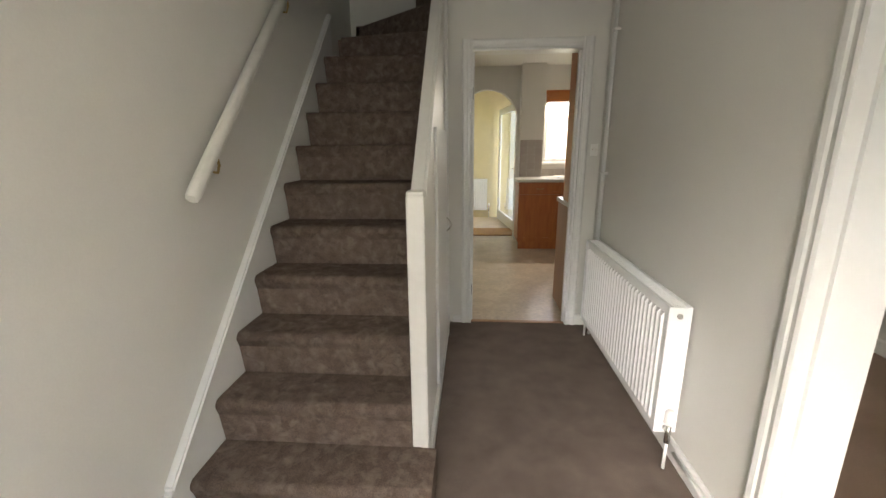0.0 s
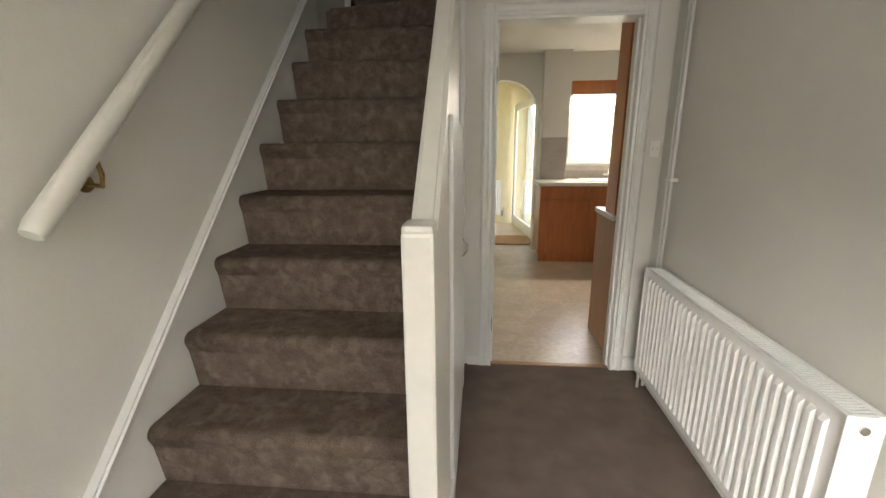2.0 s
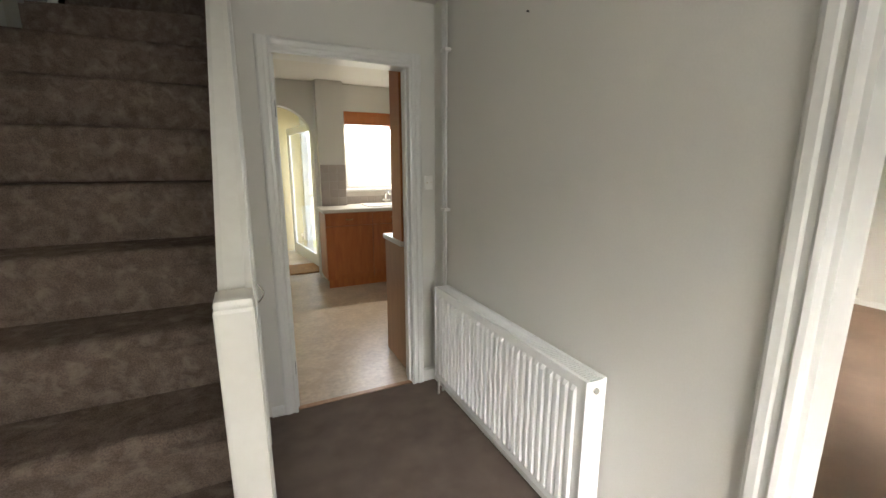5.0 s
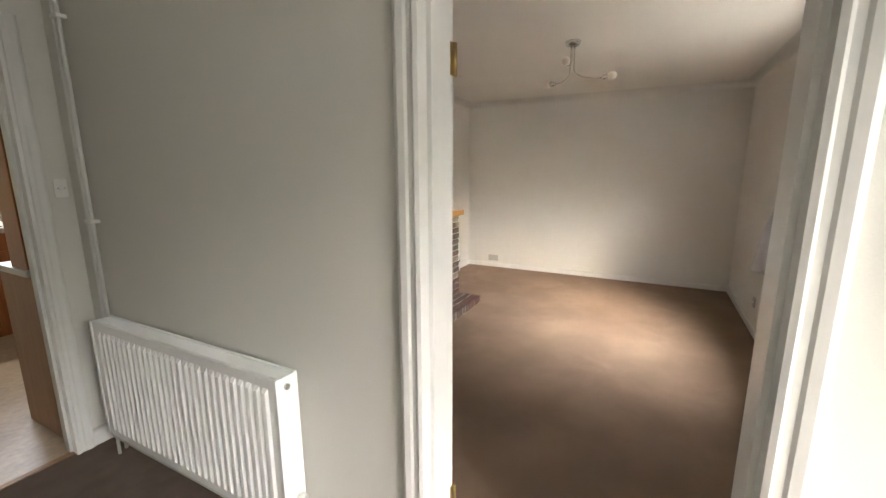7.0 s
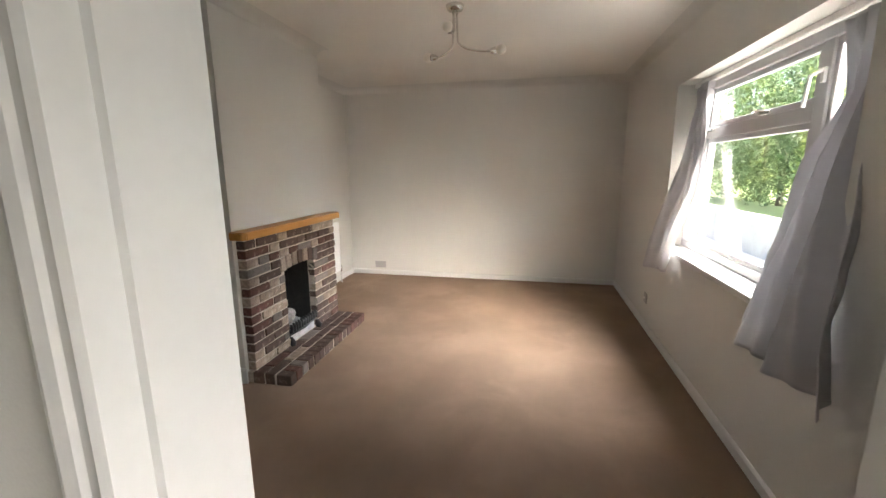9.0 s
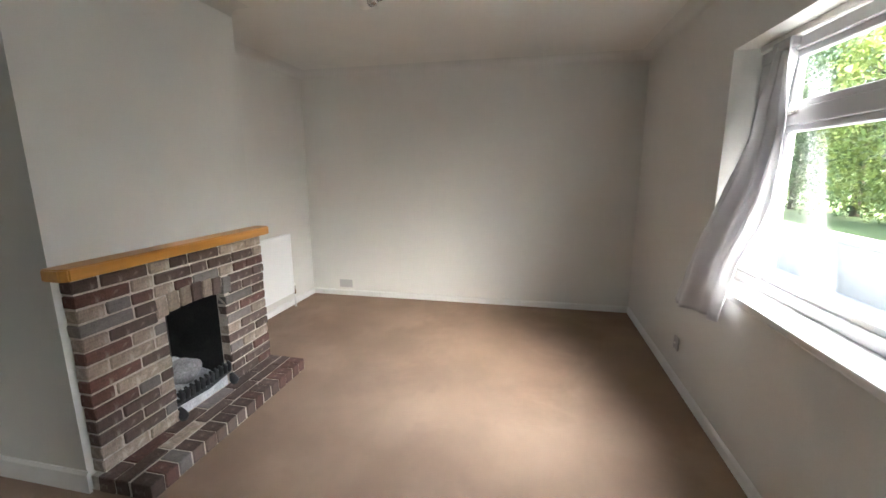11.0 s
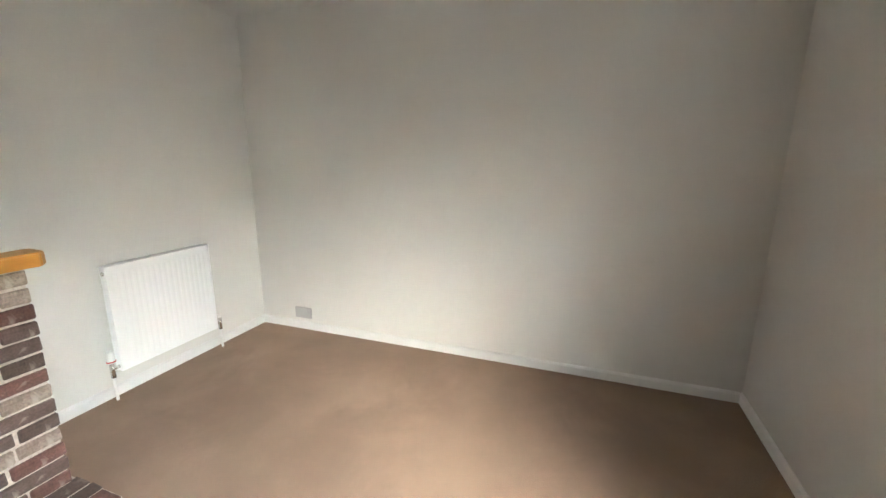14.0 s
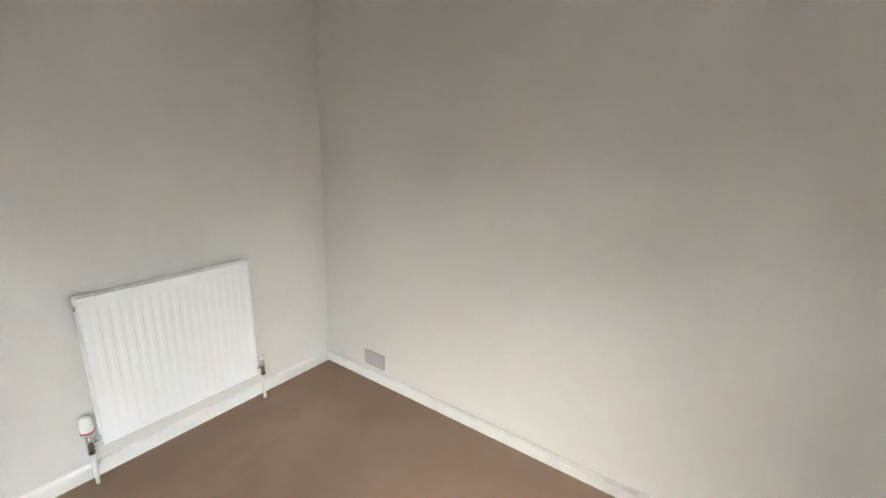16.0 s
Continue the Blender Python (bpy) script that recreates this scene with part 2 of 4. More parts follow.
# ---- floors and ceilings ----
structure("floor_hall", boxed(HALL_L - 0.1, 1.29, BACK_Y - 0.1, KIT_Y + 0.02, -0.1, 0), HALL_CARPET, "grey-brown short pile carpet on the hall floor", "floor")
structure("floor_lounge", boxed(1.29, LOUNGE_E + 0.1, WIN_Y - 0.1, ALCOVE_Y + 0.1, -0.1, 0), LOUNGE_CARPET, "worn brown fitted carpet with faded stains", "floor")
structure("floor_kitchen", boxed(-0.5, 3.6, KIT_Y + 0.02, 8.4, -0.1, 0), VINYL, "beige mottled vinyl kitchen floor", "floor")
structure("ceiling_hall", boxed(0.16, 1.29, BACK_Y, KIT_Y, CEIL_Z, CEIL_Z + 0.2), CEIL, "off-white painted hall ceiling", "ceiling")
# Out of view; carried on to y 2.45 to keep light off the upper stairs.
structure("ceiling_hall_front", boxed(HALL_L, 0.16, BACK_Y, 2.45, CEIL_Z, CEIL_Z + 0.2), CEIL, "unseen off-white painted ceiling by the front door, shading the stairs", "ceiling")
structure("ceiling_lounge", boxed(1.29, LOUNGE_E + 0.1, WIN_Y - 0.25, ALCOVE_Y + 0.1, CEIL_Z, CEIL_Z + 0.2), CEIL, "off-white painted lounge ceiling", "ceiling")
structure("ceiling_kitchen", boxed(0.16, 3.6, KIT_Y, KB + 0.15, 2.42, 2.6), CEIL, "cream painted kitchen ceiling", "ceiling")
structure("ceiling_lobby", boxed(-0.5, 1.12, KB + 0.15, 8.4, 2.42, 2.6), CEIL, "cream painted lobby ceiling", "ceiling")
structure("ceiling_landing", boxed(HALL_L - 0.1, 1.3, BACK_Y - 0.1, 4.6, 4.9, 5.0), CEIL, "white ceiling above the stairwell", "ceiling")

# ---- walls ----
structure("wall_stairs", boxed(HALL_L - 0.1, HALL_L, BACK_Y - 0.1, 4.6, -0.1, 4.9), PAINT, "off-white plastered wall beside the stairs")
structure("wall_stair_head", boxed(HALL_L, 0.16, 4.22, 4.4, 1.6, 4.9), PAINT, "off-white plastered wall at the head of the stairs")
structure("wall_landing", boxed(1.3, 1.4, BACK_Y, 4.6, 2.54, 4.9), PAINT, "off-white upstairs wall")
structure("wall_landing_north", boxed(0.16, 1.3, 4.4, 4.6, 2.6, 4.9), PAINT, "off-white wall at the end of the landing")
bm = bmesh.new()
box(bm, HALL_L, -0.35, BACK_Y - 0.12, BACK_Y, -0.1, 4.9)
box(bm, 0.95, 1.3, BACK_Y - 0.12, BACK_Y, -0.1, 4.9)
box(bm, -0.35, 0.95, BACK_Y - 0.12, BACK_Y, 2.05, 4.9)
box(bm, -0.35, 0.95, BACK_Y - 0.12, BACK_Y, -0.1, 0.45)
structure("wall_front", bm, PAINT, "off-white wall round the glazed entrance")
bm = bmesh.new()
box(bm, HALL_R, LOUNGE_W, BACK_Y - 0.1, DOOR_S - 0.03, -0.1, CEIL_Z)
box(bm, HALL_R, LOUNGE_W, DOOR_N + 0.03, KIT_Y + 0.1, -0.1, CEIL_Z)
box(bm, HALL_R, LOUNGE_W, DOOR_S - 0.03, DOOR_N + 0.03, DOOR_H + 0.03, CEIL_Z)
structure("wall_hall_lounge", bm, PAINT, "off-white painted wall between hall and lounge")
bm = bmesh.new()
box(bm, 0.15, KD_L - 0.03, KIT_Y, KIT_Y2, -0.1, 2.6)
box(bm, KD_R + 0.03, HALL_R, KIT_Y, KIT_Y2, -0.1, 2.6)
box(bm, KD_L - 0.03, KD_R + 0.03, KIT_Y, KIT_Y2, DOOR_H + 0.03, 2.6)
structure("wall_hall_kitchen", bm, PAINT, "off-white painted wall round the kitchen doorway")
bm = bmesh.new()
box(bm, LOUNGE_W, WX0, WIN_Y - 0.27, WIN_Y, -0.1, CEIL_Z)
box(bm, WX1, LOUNGE_E + 0.1, WIN_Y - 0.27, WIN_Y, -0.1, CEIL_Z)
box(bm, WX0, WX1, WIN_Y - 0.27, WIN_Y, -0.1, WZ0)
box(bm, WX0, WX1, WIN_Y - 0.27, WIN_Y, WZ1, CEIL_Z)
structure("wall_window", bm, PAINT, "off-white lounge wall with the window opening")
structure("wall_east", boxed(LOUNGE_E, LOUNGE_E + 0.1, WIN_Y, ALCOVE_Y, -0.1, CEIL_Z), PAINT, "plain off-white lounge end wall")
structure("wall_alcove", boxed(LOUNGE_W, LOUNGE_E, ALCOVE_Y, ALCOVE_Y + 0.1, -0.1, CEIL_Z), PAINT, "off-white lounge wall behind the chimney breast")
FX0, FX1, FZ = 3.42, 3.825, 0.68
bm = bmesh.new()
box(bm, BR_L, FX0 - 0.02, BR_Y, ALCOVE_Y, 0, CEIL_Z)
box(bm, FX1 + 0.02, BR_R, BR_Y, ALCOVE_Y, 0, CEIL_Z)
box(bm, FX0 - 0.02, FX1 + 0.02, BR_Y, ALCOVE_Y, FZ + 0.05, CEIL_Z)
structure("chimney_breast", bm, PAINT, "off-white plastered chimney breast", "chimney breast")
# kitchen shell
structure("wall_kitchen_west", boxed(0.05, 0.16, KIT_Y2, 6.3, 0, 2.42), PAINT, "cream kitchen side wall")
structure("wall_kitchen_east", boxed(3.5, 3.6, KIT_Y, KB + 0.15, -0.1, 2.42), PAINT, "cream kitchen end wall")
structure("wall_kitchen_south", boxed(HALL_R, 3.5, KIT_Y + 0.1, KIT_Y2 + 0.1, -0.1, 2.42), PAINT, "cream kitchen wall beside the lounge")
AX0, AX1, AS = 0.12, 0.925, 1.72
arch = [(AX1, 0), (AX1, AS)] + [((AX0 + AX1) / 2 + (AX1 - AX0) / 2 * math.cos(a), AS + (AX1 - AX0) / 2 * math.sin(a))
                                for a in (math.pi * k / 20 for k in range(1, 20))] + [(AX0, AS), (AX0, 0)]
bm = bmesh.new()
half = len(arch) // 2
prism(bm, arch[:half + 1] + [(arch[half][0], 2.42), (0.96, 2.42), (0.96, 0)], "y", KB, KB + 0.15)
prism(bm, arch[half:] + [(-0.4, 0), (-0.4, 2.42), (arch[half][0], 2.42)], "y", KB, KB + 0.15)
structure("wall_arch", bm, PAINT, "cream kitchen wall with a rounded archway")
structure("wall_pier", boxed(0.96, 1.27, KB - 0.16, KB + 0.15, 0, 2.42), PAINT, "cream painted pier beside the archway")
KX0, KX1, KZ0, KZ1 = 1.31, 2.35, 1.13, 2.10
bm = bmesh.new()
box(bm, 1.27, KX0, KB, KB + 0.15, 0, 2.42)
box(bm, KX1, 3.5, KB, KB + 0.15, 0, 2.42)
box(bm, KX0, KX1, KB, KB + 0.15, 0, KZ0)
box(bm, KX0, KX1, KB, KB + 0.15, KZ1, 2.42)
structure("wall_kitchen_north", bm, PAINT, "cream kitchen wall with the sink window")
bm = bmesh.new()
box(bm, 1.02, 1.12, 6.45, 6.75, 0, 2.42)
box(bm, 1.02, 1.12, 8.22, 8.4, 0, 2.42)
box(bm, 1.02, 1.12, 6.75, 8.22, 2.05, 2.42)
structure("wall_lobby_east", bm, PAINT, "cream lobby wall round the back door")
structure("wall_lobby_north", boxed(-0.4, 1.02, 8.3, 8.4, 0, 2.42), YELLOW, "yellow painted lobby wall")
structure("wall_lobby_west", boxed(-0.5, -0.4, 6.3, 8.4, 0, 2.42), YELLOW, "yellow painted lobby side wall")


# ---- trim ----
def skirting(name, x0, y0, x1, y1, side, h=0.062, label="white painted skirting board"):
    """A board along a wall from (x0, y0) to (x1, y1); side is the way it stands out from the wall."""
    bm = bmesh.new()
    d = 0.014
    outline = [(0, 0.001), (d, 0.001), (d, h - 0.012), (d * 0.4, h), (0, h)]
    if abs(x1 - x0) > abs(y1 - y0):
        prism(bm, [(y0 + side * p, z) for p, z in outline], "x", x0, x1)
    else:
        prism(bm, [(x0 + side * p, z) for p, z in outline], "y", y0, y1)
    return structure(name, bm, GLOSS, label, "skirting board")


skirting("baseboard_east", LOUNGE_E, WIN_Y + 0.014, LOUNGE_E, ALCOVE_Y - 0.014, -1)
skirting("baseboard_window", LOUNGE_W, WIN_Y, LOUNGE_E, WIN_Y, 1)
skirting("baseboard_alcove", BR_R, ALCOVE_Y, LOUNGE_E, ALCOVE_Y, -1)
skirting("baseboard_alcove_west", LOUNGE_W, ALCOVE_Y, BR_L, ALCOVE_Y, -1)
skirting("baseboard_breast", BR_L, BR_Y - 0.014, BR_L, ALCOVE_Y - 0.014, -1, 0.1)
skirting("baseboard_breast_east", BR_R, BR_Y, BR_R, ALCOVE_Y - 0.014, 1)
skirting("baseboard_hall", HALL_R, DOOR_N + 0.10, HALL_R, KIT_Y, -1, 0.09)
skirting("baseboard_hall_south", HALL_R, BACK_Y, HALL_R, DOOR_S - 0.10, -1, 0.09)
skirting("baseboard_kitchen_door", 1.085, KIT_Y, HALL_R - 0.014, KIT_Y, -1, 0.09)
skirting("baseboard_cupboard", 0.155, KIT_Y, 0.225, KIT_Y, -1, 0.06)


def coving(name, corners, z, radius=0.075):
    """A hollow plaster cove round a room; corners run anticlockwise."""
    bm, n = bmesh.new(), len(corners)
    inward = []
    for a, b in zip(corners, corners[1:] + corners[:1]):
        d = (Vector(b) - Vector(a)).normalized()
        inward.append(Vector((-d.y, d.x)))
    prof = [(radius * (1 - math.cos(t)) + 0.0005, radius * (1 - math.sin(t)) + 0.0005) for t in (math.pi / 2 * k / 9 for k in range(10))]
    rings = [[bm.verts.new((*(Vector(c) + (inward[k - 1] + inward[k]) * d), z - drop)) for d, drop in prof] for k, c in enumerate(corners)]
    for a, b in zip(rings, rings[1:] + rings[:1]):
        for q in range(len(prof) - 1):
            bm.faces.new((a[q], b[q], b[q + 1], a[q + 1])).smooth = True
    return structure(name, bm, PAINT, "off-white plaster coving round the lounge ceiling", "coving")


coving("trim_coving", [(LOUNGE_W, WIN_Y), (LOUNGE_E, WIN_Y), (LOUNGE_E, ALCOVE_Y), (BR_R, ALCOVE_Y), (BR_R, BR_Y), (BR_L, BR_Y), (BR_L, ALCOVE_Y), (LOUNGE_W, ALCOVE_Y)], CEIL_Z)


def architrave_profile(w):
    """Width across the wall and height off it, for a moulded door casing."""
    return [(0, 0), (0, 0.016), (0.012, 0.020), (0.02, 0.014), (w * 0.45, 0.014), (w * 0.55, 0.019), (w * 0.8, 0.021), (w - 0.006, 0.018), (w, 0.012), (w, 0)]


def casing_x(name, face, side, s, n, top, w=0.075):
    """Casing on a wall whose face is at x = face."""
    prof = architrave_profile(w)
    bm = bmesh.new()
    prism(bm, [(face + side * h, n + u) for u, h in prof], "z", 0, top + w)
    prism(bm, [(face + side * h, s - u) for u, h in prof], "z", 0, top + w)
    prism(bm, [(face + side * h, top + u) for u, h in prof], "y", s, n)
    return structure(name, bm, GLOSS, "white moulded door architrave", "door frame")


def casing_y(name, face, side, l, r, top, w=0.075):
    prof = architrave_profile(w)
    bm = bmesh.new()
    prism(bm, [(l - u, face + side * h) for u, h in prof], "z", 0, top + w)
    prism(bm, [(r + u, face + side * h) for u, h in prof], "z", 0, top + w)
    prism(bm, [(face + side * h, top + u) for u, h in prof], "x", l, r)
    return structure(name, bm, GLOSS, "white painted door architrave", "door frame")


casing_x("architrave_lounge", HALL_R, -1, DOOR_S, DOOR_N, DOOR_H)
casing_y("architrave_kitchen", KIT_Y, -1, KD_L, KD_R, DOOR_H)
# door linings with stops
bm = bmesh.new()
for a, b, c in ((DOOR_S - 0.03, DOOR_S, 1), (DOOR_N, DOOR_N + 0.03, -1)):
    box(bm, HALL_R, LOUNGE_W, a, b, 0, DOOR_H + 0.03)
    inner = DOOR_S if c == 1 else DOOR_N
    box(bm, HALL_R + 0.03, LOUNGE_W - 0.045, min(inner, inner + c * 0.014), max(inner, inner + c * 0.014), 0, DOOR_H - 0.014)
box(bm, HALL_R, LOUNGE_W, DOOR_S, DOOR_N, DOOR_H, DOOR_H + 0.03)
box(bm, HALL_R + 0.03, LOUNGE_W - 0.045, DOOR_S, DOOR_N, DOOR_H - 0.014, DOOR_H)
structure("door_lining_lounge", bm, GLOSS, "white gloss door lining with a stop", "door frame")
bm = bmesh.new()
box(bm, KD_L - 0.03, KD_L, KIT_Y, KIT_Y2, 0, DOOR_H + 0.03)
box(bm, KD_R, KD_R + 0.03, KIT_Y, KIT_Y2, 0, DOOR_H + 0.03)
box(bm, KD_L, KD_R, KIT_Y, KIT_Y2, DOOR_H, DOOR_H + 0.03)
box(bm, KD_L, KD_L + 0.012, KIT_Y + 0.03, KIT_Y + 0.07, 0, DOOR_H)
box(bm, KD_R - 0.012, KD_R, KIT_Y + 0.03, KIT_Y + 0.07, 0, DOOR_H)
structure("door_lining_kitchen", bm, GLOSS, "white gloss kitchen door lining", "door frame")
structure("threshold_kitchen", boxed(KD_L, KD_R, KIT_Y + 0.005, KIT_Y + 0.04, 0.0, 0.006, bevel=0.002), CABINET_SIDE, "thin brown strip where carpet meets vinyl", "threshold")


# ---- stairs ----
def step_front(k):
    return STEP_Y1 + GOING * (k - 1)


stairs = thing("staircase", "steep carpeted staircase with winders at the top", "staircase")
for k in range(1, 11):
    y0, z1 = step_front(k), STEP_Z1 + RISE * (k - 1)
    y1 = y0 + GOING + (0.03 if k < 10 else 0.22)
    left, right = HALL_L + 0.035, (0.16 if k == 1 else ST_R)
    r = 0.028
    nose = [(y0 + r - r * math.sin(a), z1 - r + r * math.cos(a)) for a in (math.pi * q / 9 for q in range(7))]
    outline = [(y1, z1 + 0.0)] + nose + [(y0 + 0.014, z1 - 2 * r - 0.012), (y0 + 0.034, max(0.002, z1 - RISE - 0.005)), (y1, max(0.002, z1 - RISE - 0.005))]
    bm = prism(bmesh.new(), outline, "x", left, right)
    for f in bm.faces:
        f.smooth = abs(f.normal.x) < 0.5 and len(f.verts) == 4 and f.calc_area() < 0.03
    part("step", bm, STAIR_CARPET, stairs)
top_y = step_front(11) - 0.005
pivot = (ST_R, top_y + 0.02)
for k, (a0, a1) in enumerate(((10, 40), (40, 68), (68, 90))):
    z1 = STEP_Z1 + RISE * (10 + k)

    def rim(deg):
        a = radians(deg)
        lx, ly = pivot[0] - (HALL_L + 0.035), 4.2 - pivot[1]
        d = min(lx / max(math.cos(a), 1e-6), ly / max(math.sin(a), 1e-6))
        return (pivot[0] - math.cos(a) * d, pivot[1] + math.sin(a) * d)
    corner = [(HALL_L + 0.035, 4.2)] if a0 < 43 < a1 else []
    outline = [pivot, rim(a0), *corner, rim(a1)]
    bm = prism(bmesh.new(), outline, "z", z1 - RISE - 0.02, z1)
    bmesh.ops.bevel(bm, geom=[e for e in bm.edges if all(v.co.z > z1 - 1e-4 for v in e.verts)], offset=0.018, segments=2, affect="EDGES")
    part("winder_step", bm, STAIR_CARPET, stairs)
slope = RISE / GOING
# wall string with a capping bead, on the plastered side
y_a, y_b = step_front(1) - 0.06, step_front(11) + 0.02


def string_z(y, up):
    return STEP_Z1 + (y - step_front(1)) * slope + up


bm = prism(bmesh.new(), [(y_a - 0.02, 0.002), (y_a - 0.02, string_z(y_a, 0.078)), (y_b, string_z(y_b, 0.078)), (y_b, string_z(y_b, -0.35)), (y_a + 0.4, 0.002)], "x", HALL_L, HALL_L + 0.03)
part("wall_string", bm, GLOSS, stairs, "white painted stair string against the wall")
bm = prism(bmesh.new(), [(y_a - 0.02, string_z(y_a, 0.078)), (y_a - 0.02, string_z(y_a, 0.108)), (y_b, string_z(y_b, 0.108)), (y_b, string_z(y_b, 0.078))], "x", HALL_L, HALL_L + 0.042)
bmesh.ops.bevel(bm, geom=bm.edges[:], offset=0.008, segments=2, affect="EDGES")
part("string_capping", bm, GLOSS, stairs)
# newel post and solid balustrade
NX0, NX1, NY0, NY1, NZ = 0.060, 0.128, 1.715, 1.795, 1.19
bm = boxed(NX0, NX1, NY0, NY1, STEP_Z1, NZ, bevel=0.008, seg=2)
part("newel_post", bm, CREAM, stairs, "white painted square newel post")
part("newel_cap", boxed(NX0 + 0.001, NX1 - 0.001, NY0 + 0.001, NY1 - 0.001, NZ - 0.008, NZ + 0.016, bevel=0.010, seg=2), CREAM, stairs)
yb = KIT_Y
part("balustrade_panel", prism(bmesh.new(), [(NY1, 0.002), (NY1, 1.12), (2.86, 2.19), (yb, 2.62), (yb, 0.002)], "x", 0.085, 0.118), CREAM, stairs, "white painted solid panel under the handrail")
part("balustrade_upper", boxed(0.07, 0.15, yb, 4.2, 0, 3.4), PAINT, stairs)
bm = prism(bmesh.new(), [(NY1 - 0.01, 1.075), (NY1 - 0.01, 1.165), (yb, 2.67), (yb, 2.58)], "x", 0.064, 0.126)
bmesh.ops.bevel(bm, geom=bm.edges[:], offset=0.012, segments=2, affect="EDGES")
part("handrail", bm, CREAM, stairs, "broad white painted sloping handrail")
# cupboard under the stairs
part("cupboard_door", boxed(0.118, 0.134, 2.25, 3.0, 0.10, 1.45, bevel=0.003), GLOSS, stairs, "white flush under-stairs cupboard door")
part("cupboard_frame", boxed(0.118, 0.140, 3.03, 3.10, 0.002, 2.35, bevel=0.003), GLOSS, stairs)
part("base_rail", boxed(0.118, 0.136, NY1, KIT_Y, 0.002, 0.075, bevel=0.003), GLOSS, stairs)
bm = bmesh.new()
rod(bm, [(0.134 + 0.028 * math.sin(math.pi * q / 8), 2.93, 0.86 - 0.045 + 0.09 * q / 8) for q in range(9)], 0.005, 8)
part("cupboard_handle", bm, CHROME, stairs, "small metal pull handle")

# ---- wall handrail ----
rail = thing("stair_handrail", "white painted wooden handrail on brass wall brackets", "handrail")
rx = -0.725
a, b = Vector((rx, 1.70, 1.18)), Vector((rx, 3.45, 1.18 + 1.75 * slope))
bm = bmesh.new()
rod(bm, [a, a + (b - a) * 0.01, b], 0.027, 16, (0.022, 0.027, 0.027))
part("rail", bm, CREAM, rail)
for q in (0.10, 0.575):
    p = a + (b - a) * q
    bm = bmesh.new()
    w = Vector((HALL_L, p.y + 0.03, p.z - 0.085))
    rod(bm, [w + Vector((0.004, 0, 0)), w + Vector((0.05, 0, -0.006)), (rx, p.y + 0.02, p.z - 0.06), (rx, p.y + 0.01, p.z - 0.018)], 0.006, 8)
    rod(bm, [w, w + Vector((0.007, 0, 0))], 0.022, 14)
    part("bracket", bm, BRASS, rail, "aged brass wall bracket")


